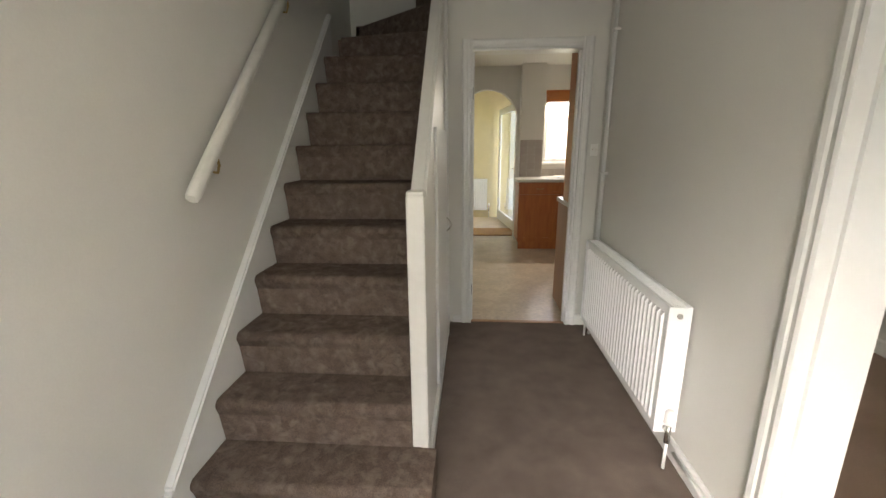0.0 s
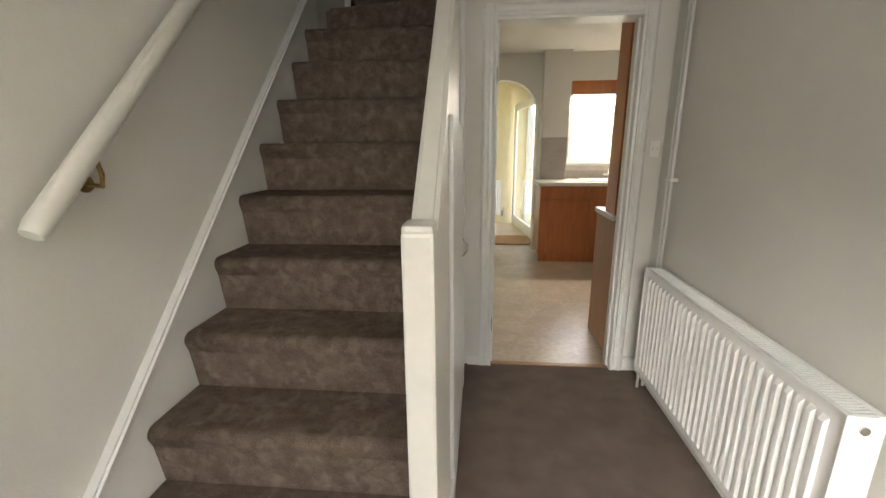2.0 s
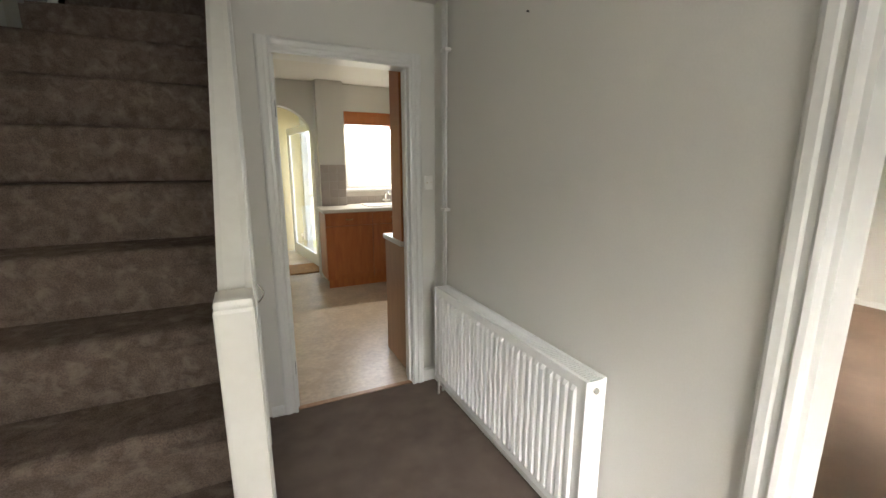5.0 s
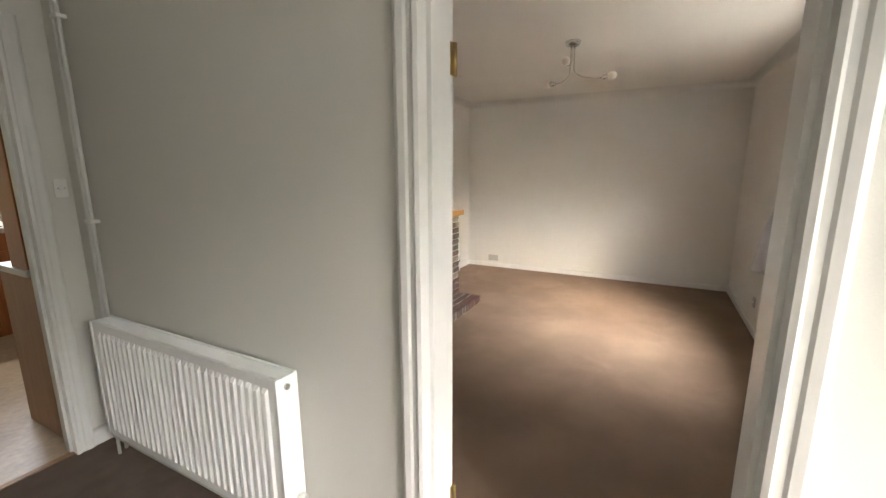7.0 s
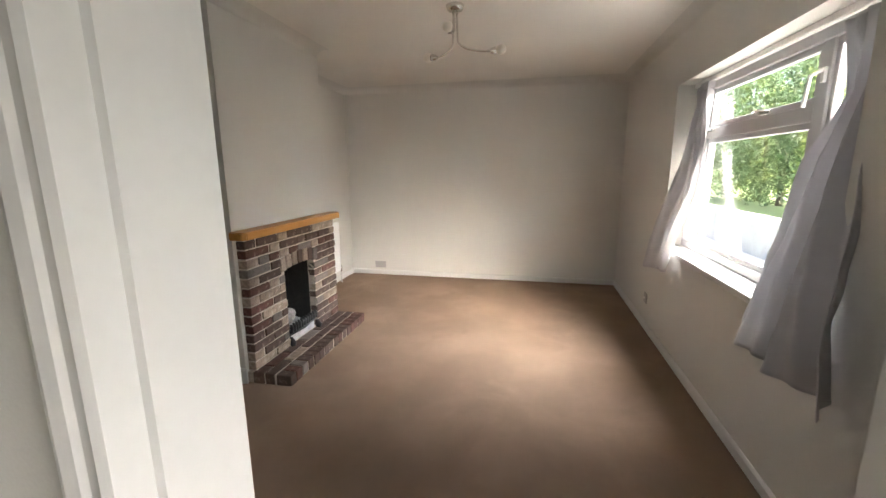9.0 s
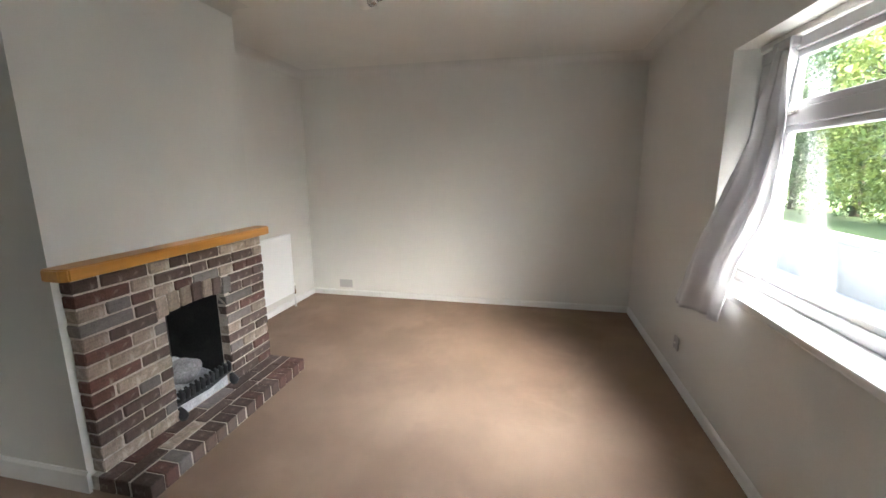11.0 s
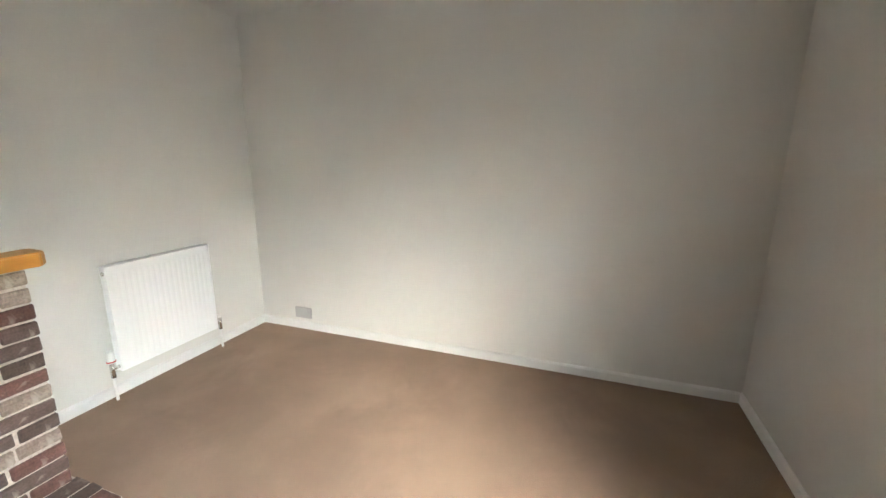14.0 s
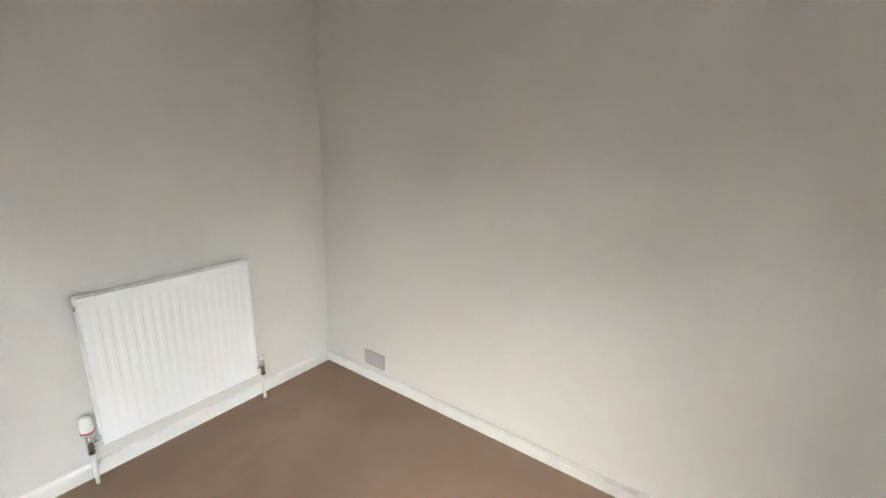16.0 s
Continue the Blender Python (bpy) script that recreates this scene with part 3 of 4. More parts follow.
# ---- radiators ----
def radiator(label, length, height, depth, at, rz, valve_end, ridge=0.0405, gap=0.03, relief=0.009, grille=True):
    """Along local x, facing local -y, its wall at y = 0."""
    ob = thing("radiator", label, "radiator", "radiators", at, rz)
    front = -(depth + gap)
    bm = bmesh.new()
    prof, n = [], int((length - 0.05) / ridge)
    x = (length - n * ridge) / 2
    prof.append((0.004, 0.0))
    for k in range(n):
        for u, d in ((0.10, 0), (0.26, relief), (0.66, relief), (0.82, 0)):
            prof.append((x + (k + u) * ridge, d))
    prof.append((length - 0.004, 0.0))
    zs = ((0.0, 0), (0.028, 0), (0.045, 1), (height - 0.055, 1), (height - 0.038, 0), (height, 0))
    grid = [[bm.verts.new((px, front + 0.011 - d * f, z)) for px, d in prof] for z, f in zs]
    for lo, hi in zip(grid, grid[1:]):
        for k in range(len(prof) - 1):
            bm.faces.new((lo[k], lo[k + 1], hi[k + 1], hi[k]))
    part("front_panel", bm, RAD, ob, "white enamelled ribbed steel panel")
    part("back_panel", boxed(0.01, length - 0.01, -gap - 0.012, -gap, 0.01, height - 0.01), RAD, ob)
    # One solid block; its dark grey stands in for shade between the panels.
    part("shaded_fin_block", boxed(0.02, length - 0.02, front + 0.03, -gap - 0.02, 0.03, height - 0.03), RAD_SHADE, ob, "block of convector fins, coloured dark for the shade between panels")
    for x0 in (0.0, length - 0.004):
        part("side_panel", boxed(x0, x0 + 0.004, front + 0.004, -gap + 0.002, 0.004, height + 0.002, bevel=0.0015), RAD, ob)
    bm = bmesh.new()
    box(bm, 0, length, front + 0.006, front + 0.022, height - 0.003, height + 0.004, bevel=0.002)
    box(bm, 0, length, -gap - 0.016, -gap, height - 0.003, height + 0.004, bevel=0.002)
    k = 0.012
    while grille and k < length - 0.012:
        box(bm, k, k + 0.005, front + 0.022, -gap - 0.016, height - 0.003, height + 0.002)
        k += 0.0125
    part("top_grille", bm, RAD, ob, "slotted white top grille" if grille else "open-topped white edge")
    for x0 in (0.12, length - 0.15):
        part("wall_bracket", boxed(x0, x0 + 0.03, -gap, -0.001, 0.08, height - 0.1), RAD, ob)
    for end in (0, 1):
        s = 1 if end else -1
        ex = length if end else 0.0
        yc = (front - gap) / 2
        bm = bmesh.new()
        rod(bm, [(ex, yc, height - 0.035), (ex + s * 0.006, yc, height - 0.035)], 0.011, 12)
        part("blanking_plug", bm, CHROME, ob, "small chrome air-vent plug")
        bm = bmesh.new()
        rod(bm, [(ex - s * 0.004, yc, 0.03), (ex + s * 0.045, yc, 0.03)], 0.009, 10)
        rod(bm, [(ex + s * 0.035, yc, 0.065), (ex + s * 0.035, yc, -0.02)], 0.012, 10)
        v = part("valve", bm, CHROME, ob, "chrome radiator valve on a pipe")
        part("pipe", rod(bmesh.new(), [(ex + s * 0.035, yc, -0.018), (ex + s * 0.035, yc, -at[2] + 0.001)], 0.0075, 10), GLOSS, v, "white painted feed pipe")
        bm = bmesh.new()
        if end == valve_end:
            zc = 0.065
            rod(bm, [(ex + s * 0.035, yc, zc), (ex + s * 0.035, yc, zc + 0.012), (ex + s * 0.035, yc, zc + 0.06), (ex + s * 0.035, yc, zc + 0.072)], 0.02, 16, (0.014, 0.021, 0.019, 0.012))
            part("valve_head", bm, PLASTIC, v, "white thermostatic valve head")
            bm = bmesh.new()
            rod(bm, [(ex + s * 0.035, yc, zc + 0.008), (ex + s * 0.035, yc, zc + 0.015)], 0.0222, 16)
            part("valve_ring", bm, RED if rz == 0 else PLASTIC, v)
        else:
            rod(bm, [(ex + s * 0.035, yc, 0.065), (ex + s * 0.035, yc, 0.085)], 0.011, 12)
            part("valve_cap", bm, PLASTIC, v)
    return ob


radiator("white ribbed panel radiator on the hall wall", 1.215, 0.577, 0.095, (HALL_R, 3.07, 0.15), -90, 1, gap=0.02)
radiator("white ribbed panel radiator in the lounge alcove", 0.625, 0.59, 0.05, (4.725, ALCOVE_Y, 0.155), 0, 0, ridge=0.033, relief=0.001, grille=False)

# ---- lounge window ----
window = tagged(thing("window_1", "wide grey-white framed casement window above a deep sill", "window"), kind="structure")


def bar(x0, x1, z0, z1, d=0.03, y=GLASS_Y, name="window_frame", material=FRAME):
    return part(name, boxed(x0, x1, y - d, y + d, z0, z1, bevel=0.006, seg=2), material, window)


FZ0, FZ1, MUL, TRN = WZ0 + 0.035, WZ1 - 0.03, 2.90, 1.572
bar(WX0, WX1, FZ0, FZ0 + 0.05, 0.035)
bar(WX0, WX1, FZ1 - 0.05, FZ1, 0.035)
bar(WX0, WX0 + 0.05, FZ0 + 0.05, FZ1 - 0.05)
# Stile widened, unseen behind the curtain, to block sun from the reveal.
bar(WX1 - 0.25, WX1, FZ0 + 0.05, FZ1 - 0.05)
bar(MUL - 0.035, MUL + 0.035, FZ0 + 0.05, FZ1 - 0.05)
bar(MUL + 0.035, WX1 - 0.25, TRN - 0.035, TRN + 0.035)
for x0, x1, z0, z1 in ((MUL + 0.035, WX1 - 0.25, TRN + 0.035, FZ1 - 0.05), (MUL + 0.035, WX1 - 0.25, FZ0 + 0.05, TRN - 0.035), (WX0 + 0.05, MUL - 0.035, FZ0 + 0.05, FZ1 - 0.05)):
    bm = bmesh.new()
    w = 0.03
    box(bm, x0, x1, GLASS_Y - 0.012, GLASS_Y + 0.02, z0, z0 + w, bevel=0.004)
    box(bm, x0, x1, GLASS_Y - 0.012, GLASS_Y + 0.02, z1 - w, z1, bevel=0.004)
    box(bm, x0, x0 + w, GLASS_Y - 0.012, GLASS_Y + 0.02, z0 + w, z1 - w, bevel=0.004)
    box(bm, x1 - w, x1, GLASS_Y - 0.012, GLASS_Y + 0.02, z0 + w, z1 - w, bevel=0.004)
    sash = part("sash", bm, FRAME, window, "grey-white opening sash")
    pane = part("pane", boxed(x0 + w - 0.004, x1 - w + 0.004, GLASS_Y - 0.003, GLASS_Y + 0.003, z0 + w - 0.004, z1 - w + 0.004), GLASS, sash, "clear window pane")
    pane.visible_shadow = False
part("window_sill", boxed(WX0 + 0.002, WX1 - 0.002, GLASS_Y - 0.02, WIN_Y + 0.025, WZ0 - 0.001, WZ0 + 0.033, bevel=0.008, seg=2), GLOSS, window, "white painted window sill")
# catches
for cx, cz, tilt in ((3.30, TRN + 0.05, 0), (MUL - 0.01, TRN + 0.14, 1), (3.93, TRN + 0.02, 0)):
    bm = bmesh.new()
    if tilt:
        box(bm, cx - 0.012, cx + 0.012, GLASS_Y + 0.028, GLASS_Y + 0.042, cz - 0.03, cz + 0.03, bevel=0.003)
        rod(bm, [(cx, GLASS_Y + 0.04, cz + 0.02), (cx + 0.012, GLASS_Y + 0.075, cz), (cx + 0.022, GLASS_Y + 0.08, cz - 0.12)], 0.008, 8)
    else:
        box(bm, cx - 0.05, cx + 0.05, GLASS_Y + 0.028, GLASS_Y + 0.04, cz - 0.012, cz + 0.006, bevel=0.003)
        rod(bm, [(cx - 0.03, GLASS_Y + 0.04, cz), (cx + 0.01, GLASS_Y + 0.06, cz + 0.01), (cx + 0.07, GLASS_Y + 0.055, cz + 0.004)], 0.006, 8)
    part("window_catch", bm, UPVC if tilt else CHROME, window, "window handle" if tilt else "metal casement stay")
# curtain track
bm = boxed(WX0 + 0.03, WX1 - 0.03, -0.18, -0.16, WZ1 - 0.03, WZ1 - 0.001, bevel=0.004)
part("curtain_track", bm, PLASTIC, window, "white plastic curtain track under the head")


def curtain(label, rows, folds, depth, seed):
    """A gathered cloth: each row is (v, left xyz, right xyz, gather)."""
    rnd = random.Random(seed)
    ob = thing("curtain", label, "curtain", "lounge curtains")
    bm = bmesh.new()
    nu, nv = 72, 56
    ph = [rnd.uniform(0, 6.28) for _ in range(4)]
    grid = []
    for j in range(nv + 1):
        v = j / nv
        for (v0, l0, r0, g0), (v1, l1, r1, g1) in zip(rows, rows[1:]):
            if v <= v1 or (v1, l1) == (rows[-1][0], rows[-1][1]):
                f = min(1, max(0, (v - v0) / (v1 - v0)))
                l, r, g = Vector(l0).lerp(Vector(l1), f), Vector(r0).lerp(Vector(r1), f), g0 + (g1 - g0) * f
                break
        across = (r - l)
        out = Vector((-across.y, across.x, 0)).normalized() if across.length > 1e-6 else Vector((0, 1, 0))
        if out.y < 0:
            out = -out
        line = []
        for i in range(nu + 1):
            u = i / nu
            wave = math.sin(2 * math.pi * folds * u + ph[0] + 1.2 * math.sin(2.1 * v + ph[1])) * 0.7
            wave += 0.35 * math.sin(2 * math.pi * folds * 2.3 * u + ph[2] + 3 * v)
            wave += 0.6 * noise.noise((u * 3 + seed, v * 3, seed * 0.7)) + 0.22 * noise.noise((u * 9, v * 11 + seed, 1.3)) + 0.5 * v ** 6 * math.sin(9 * u + seed)
            line.append(bm.verts.new(l + across * u + out * (wave * depth * g)))
        grid.append(line)
    for a, b in zip(grid, grid[1:]):
        for i in range(nu):
            bm.faces.new((a[i], a[i + 1], b[i + 1], b[i])).smooth = True
    cloth = part("cloth", bm, CURTAIN, ob, "creased unlined grey cloth")
    sol = cloth.modifiers.new("thickness", "SOLIDIFY")
    sol.thickness = 0.003
    return ob


c1 = curtain("thin grey curtain gathered and swept over the wall", [
    (0.0, (3.93, -0.17, 1.885), (4.06, -0.17, 1.885), 0.7),
    (0.3, (3.87, -0.15, 1.52), (4.09, -0.10, 1.50), 0.8),
    (0.5, (3.84, -0.11, 1.20), (4.18, -0.04, 1.25), 0.8),
    (0.75, (3.86, -0.03, 0.92), (4.29, 0.02, 0.90), 0.7),
    (1.0, (3.87, 0.01, 0.65), (4.43, 0.05, 0.58), 0.6)], 1.7, 0.045, 3)
bm = bmesh.new()
box(bm, 3.93, 4.07, -0.19, -0.145, 1.855, 1.9, bevel=0.012, seg=2)
part("heading_tape", bm, CURTAIN, c1, "bunched pale curtain heading")
curtain("heavy grey curtain bunched at the window edge", [
    (0.0, (2.38, -0.16, 1.885), (2.76, -0.16, 1.87), 0.4),
    (0.2, (2.46, -0.12, 1.60), (2.61, -0.13, 1.59), 0.7),
    (0.38, (2.42, -0.07, 1.36), (2.70, -0.08, 1.39), 0.8),
    (0.82, (2.27, 0.03, 0.84), (2.76, 0.03, 0.83), 0.9),
    (1.0, (2.22, 0.04, 0.59), (2.83, 0.06, 0.655), 1.1)], 2.6, 0.042, 9)

# ---- fireplace ----
BX0, BX1, BF, BZ = 3.03, 4.185, 2.635, 0.93
COURSE, BLEN, JOINT = 0.0612, 0.222, 0.010
H_Y, H_Z = 2.385, 0.075
brick_meshes = {}


def brick_mesh(w, d, h, kind):
    """A slightly worn brick with its corner at the origin."""
    key = (round(w, 3), round(d, 3), round(h, 3), kind)
    if key not in brick_meshes:
        bm = boxed(0, w, 0, d, 0, h, bevel=0.004)
        rnd = random.Random(str(key))
        for v in bm.verts:
            v.co += Vector((rnd.uniform(-1, 1), rnd.uniform(-1, 1), rnd.uniform(-1, 1))) * 0.0016
        brick_meshes[key] = mesh_of("brick", bm, BRICKS[kind])
    return brick_meshes[key]


def lay(parent, x, y, z, w, d, h, rnd, tilt=0.0, weights=(7, 4, 6, 2)):
    kind = rnd.choices(range(4), weights)[0]
    ob = new("brick", brick_mesh(w, d, h, kind))
    ob.parent = parent
    ob.matrix_basis = pose(x + rnd.uniform(-0.0015, 0.0015), y + rnd.uniform(-0.004, 0.004), z, 0, tilt, 0)
    return ob


fireplace = thing("fireplace", "rustic multicoloured brick fireplace with a sooty open grate", "fireplace")
rnd = random.Random(5)
for a_ in ((BX0 + 0.006, FX0, H_Z), (FX1, BX1 - 0.006, H_Z), (FX0, FX1, FZ + 0.01)):
    part("mortar_bed", boxed(a_[0], a_[1], BF + 0.008, BR_Y - 0.001, a_[2], BZ), MORTAR, fireplace, "pale recessed mortar")
z, row = H_Z + 0.006, 0
while z + COURSE - JOINT < BZ + 0.012:
    h = COURSE - JOINT
    spans = [(BX0, BX1)] if z > FZ + 0.045 else [(BX0, FX0 - 0.0), (FX1, BX1)]
    if FZ - 0.06 < z <= FZ + 0.045:
        spans = [(BX0, FX0 - 0.04), (FX1 + 0.04, BX1)]
    for s0, s1 in spans:
        x = s0
        first = BLEN * (0.5 if row % 2 else 1.0) * rnd.uniform(0.9, 1.1)
        while x < s1 - 0.02:
            w = min(first, s1 - x)
            if s1 - x - w < 0.06:
                w = s1 - x
            lay(fireplace, x, BF, z, w - (JOINT if x + w < s1 - 0.005 else 0), 0.06, h, rnd)
            x += w
            first = BLEN * rnd.choice((1.0, 1.0, 0.52, 0.85))
    z, row = z + COURSE, row + 1
# shallow arch of bricks on end over the fire
n = 7
cx, half_w = (FX0 + FX1) / 2, (FX1 - FX0) / 2 + 0.05
for k in range(n):
    u = (k + 0.5) / n * 2 - 1
    w = 2 * half_w / n - 0.009
    lay(fireplace, cx + u * half_w - w / 2, BF - 0.004, FZ - 0.03 * u * u - 0.012, w, 0.066, 0.098, rnd, u * 5, (3, 2, 6, 1))
# firebox
part("fire_cheek", boxed(FX0 - 0.018, FX0, BR_Y, 3.1, 0.03, FZ + 0.04), SOOT, fireplace, "soot-blackened firebrick cheek")
part("fire_cheek", boxed(FX1, FX1 + 0.018, BR_Y, 3.1, 0.03, FZ + 0.04), SOOT, fireplace, "soot-blackened firebrick cheek")
part("fireback", boxed(FX0, FX1, 3.08, 3.1, 0.03, FZ + 0.04), SOOT, fireplace, "soot-blackened fireback")
part("fire_floor", boxed(FX0, FX1, BR_Y, 3.08, 0.001, H_Z), SOOT, fireplace)
part("fire_throat", boxed(FX0 - 0.018, FX1 + 0.018, BR_Y, 3.1, FZ + 0.04, FZ + 0.049), SOOT, fireplace)
bm = bmesh.new()
bmesh.ops.create_grid(bm, x_segments=18, y_segments=14, size=0.5)
for v in bm.verts:
    x, y = v.co.x, v.co.y
    slope_up = max(0, y + 0.2) * 0.10
    v.co = Vector((cx + x * 0.39, 2.86 + y * 0.40, H_Z + 0.06 + slope_up + 0.035 * noise.noise((x * 6, y * 6, 2))))
part("ash_bed", bm, ASH, fireplace, "heap of pale grey ash")
bm = bmesh.new()
bmesh.ops.create_icosphere(bm, subdivisions=3, radius=0.085, matrix=Matrix.LocRotScale((cx + 0.05, 2.84, H_Z + 0.13), None, (1.3, 0.9, 0.8)))
for v in bm.verts:
    v.co += v.normal * 0.02 * noise.noise(v.co * 14)
part("fire_lump", bm, mat("grey_clinker", (0.33, 0.32, 0.32), 0.95, vary=0.4, scale=16, bump=1.0, fine=90), fireplace, "grey burnt clinker lump")
# grate front with upright fingers
grate = thing("fire_grate", "black cast iron fire grate with curved fingers", "fire grate")
bm = bmesh.new()
rod(bm, [(FX0 + 0.01, 2.66, H_Z + 0.075), (cx, 2.635, H_Z + 0.075), (FX1 - 0.01, 2.66, H_Z + 0.075)], 0.010, 10)
rod(bm, [(FX0 + 0.01, 2.66, H_Z + 0.13), (cx, 2.635, H_Z + 0.13), (FX1 - 0.01, 2.66, H_Z + 0.13)], 0.009, 10)
part("front_bar", bm, IRON, grate)
for k in range(11):
    x = FX0 + 0.03 + k * (FX1 - FX0 - 0.06) / 10
    y = 2.645
    bm = rod(bmesh.new(), [(x, y + 0.06, H_Z + 0.10), (x, y + 0.02, H_Z + 0.085), (x, y - 0.008, H_Z + 0.10), (x, y - 0.012, H_Z + 0.135), (x, y + 0.005, H_Z + 0.155)], 0.011, 8, (0.009, 0.012, 0.014, 0.012, 0.007))
    part("finger", bm, IRON, grate)
for x in (FX0 + 0.012, FX1 - 0.012):
    bm = bmesh.new()
    rod(bm, [(x, 2.625, H_Z + 0.0005), (x, 2.625, H_Z + 0.02), (x, 2.635, H_Z + 0.04), (x, 2.645, H_Z + 0.065)], 0.02, 12, (0.018, 0.026, 0.022, 0.010))
    part("foot", bm, IRON, grate, "rounded iron foot")
part("ash_front", boxed(FX0 + 0.03, FX1 - 0.03, 2.655, 2.675, H_Z + 0.001, H_Z + 0.065, bevel=0.004), ASH, grate, "ash-whitened front plate")
# mantel shelf
bm = prism(bmesh.new(), [(BX0 - 0.055, BR_Y - 0.002), (BX0 - 0.055, 2.61), (BX0 - 0.035, 2.585), (BX1 + 0.025, 2.585), (BX1 + 0.05, 2.61), (BX1 + 0.05, BR_Y - 0.002)], "z", BZ + 0.012, BZ + 0.062)
bmesh.ops.bevel(bm, geom=bm.edges[:], offset=0.005, segments=2, affect="EDGES")
single("mantel_shelf", bm, PINE, "orange varnished pine mantel shelf on the brick fireplace", "shelf")
# hearth
hearth = thing("hearth", "low hearth of red and brown bricks on edge", "hearth")
part("mortar_bed", boxed(BX0 - 0.02 + 0.006, BX1 + 0.025 - 0.006, H_Y + 0.006, BR_Y - 0.004, 0.001, H_Z - 0.006), MORTAR, hearth, "pale recessed mortar")
rnd = random.Random(8)
x = BX0 - 0.02
hx1 = BX1 + 0.025
nb = int((hx1 - x) / 0.0745)
pitch = (hx1 - x) / nb
for k in range(nb):
    lay(hearth, x + k * pitch, H_Y, 0.002, pitch - 0.009, 0.105, H_Z - 0.002, rnd, 0, (8, 5, 0.2, 0.4))
for r_, yy in enumerate((H_Y + 0.115, H_Y + 0.19)):
    xx = x
    off = 0.5 if r_ else 1.0
    while xx < hx1 - 0.02:
        w = min(0.215 * off, hx1 - xx)
        if hx1 - xx - w < 0.05:
            w = hx1 - xx
        lay(hearth, xx, yy, 0.002, w - (0.009 if xx + w < hx1 - 0.005 else 0), 0.066 if not r_ else BF - yy + 0.02, H_Z - 0.002, rnd, 0, (8, 5, 0.2, 0.6))
        xx += w
        off = 1.0

# ---- lounge ceiling light ----
lamp = thing("ceiling_light", "three-armed satin chrome ceiling light with frosted bulbs", "ceiling light", at=(3.585, 1.43, CEIL_Z))
bm = bmesh.new()
rod(bm, [(0, 0, 0), (0, 0, -0.008), (0, 0, -0.03), (0, 0, -0.036)], 0.05, 24, (0.055, 0.056, 0.045, 0.02))
part("ceiling_rose", bm, CHROME, lamp)
for ang, drop, reach in ((-85, 0.27, 0.20), (178, 0.19, 0.12), (70, 0.28, 0.12)):
    c, s = math.cos(radians(ang)), math.sin(radians(ang))
    pts = []
    for q in range(15):
        f = q / 14
        if f < 0.4:
            r_, z_ = 0.012 + 0.01 * f, -0.03 - f / 0.4 * (drop - 0.1)
        else:
            a_ = (f - 0.4) / 0.6 * math.pi / 2
            r_, z_ = 0.016 + reach * (1 - math.cos(a_)), -(drop - 0.07) - 0.07 * math.sin(a_)
        pts.append((c * r_, s * r_, z_))
    arm = part("arm", rod(bmesh.new(), pts, 0.006, 10), CHROME, lamp, "curved satin chrome arm")
    e = Vector(pts[-1])
    d = Vector((c, s, 0.12)).normalized()
    part("lamp_holder", rod(bmesh.new(), [e - d * 0.004, e + d * 0.01, e + d * 0.04], 0.018, 16, (0.008, 0.018, 0.021)), CHROME, arm)
    part("bulb", rod(bmesh.new(), [e + d * 0.036, e + d * 0.05, e + d * 0.07, e + d * 0.09, e + d * 0.1], 0.03, 16, (0.014, 0.026, 0.031, 0.024, 0.008)), BULB, arm, "frosted white bulb")


# ---- sockets and switches ----
def plate(name, label, category, at, rz, w=0.147, h=0.086, kind="socket", face=None):
    ob = thing(name, label, category, at=at, rz=rz)
    part("face_plate", boxed(-w / 2, w / 2, -0.010, 0, -h / 2, h / 2, bevel=0.003, seg=2), face or PLASTIC, ob)
    if kind == "socket":
        for x in (-0.035, 0.035):
            bm = bmesh.new()
            for dx, dz in ((0, 0.012), (-0.011, -0.008), (0.011, -0.008)):
                box(bm, x + dx - 0.003, x + dx + 0.003, -0.0112, -0.009, dz - 0.004, dz + 0.004)
            part("pin_holes", bm, DARK, ob)
            part("rocker", boxed(x - 0.006, x + 0.006, -0.013, -0.009, 0.022, 0.036, bevel=0.001), PLASTIC, ob)
    elif kind == "switch":
        for x in ((-0.03, 0.0, 0.03) if w > 0.1 else (0.0,)):
            part("rocker", boxed(x - 0.010, x + 0.010, -0.015, -0.009, -0.013, 0.013, bevel=0.002), PLASTIC, ob)
        for x in (-w / 2 + 0.014, w / 2 - 0.014):
            part("screw", rod(bmesh.new(), [(x, -0.0115, 0), (x, -0.009, 0)], 0.0035, 10), BRASS, ob)
    elif kind == "outlet":
        part("knob", rod(bmesh.new(), [(0, -0.009, 0), (0, -0.018, 0)], 0.008, 12), PLASTIC, ob)
    return ob


plate("wall_socket", "dull grey double socket plate low on the end wall", "socket", (LOUNGE_E, 2.845, 0.132), -90, kind="blank", face=SATIN)
plate("wall_outlet", "small round-cornered off-white outlet under the window", "outlet", (4.54, WIN_Y, 0.26), 180, 0.075, 0.085, "outlet", SATIN)
plate("light_switch", "white plastic light switch beside the lounge door", "switch", (HALL_R, 0.335, 1.32), -90, 0.146, 0.086, "switch")
plate("thermostat", "small white plastic control beside the kitchen door", "thermostat", (1.155, KIT_Y, 1.33), 0, 0.05, 0.085, "switch")
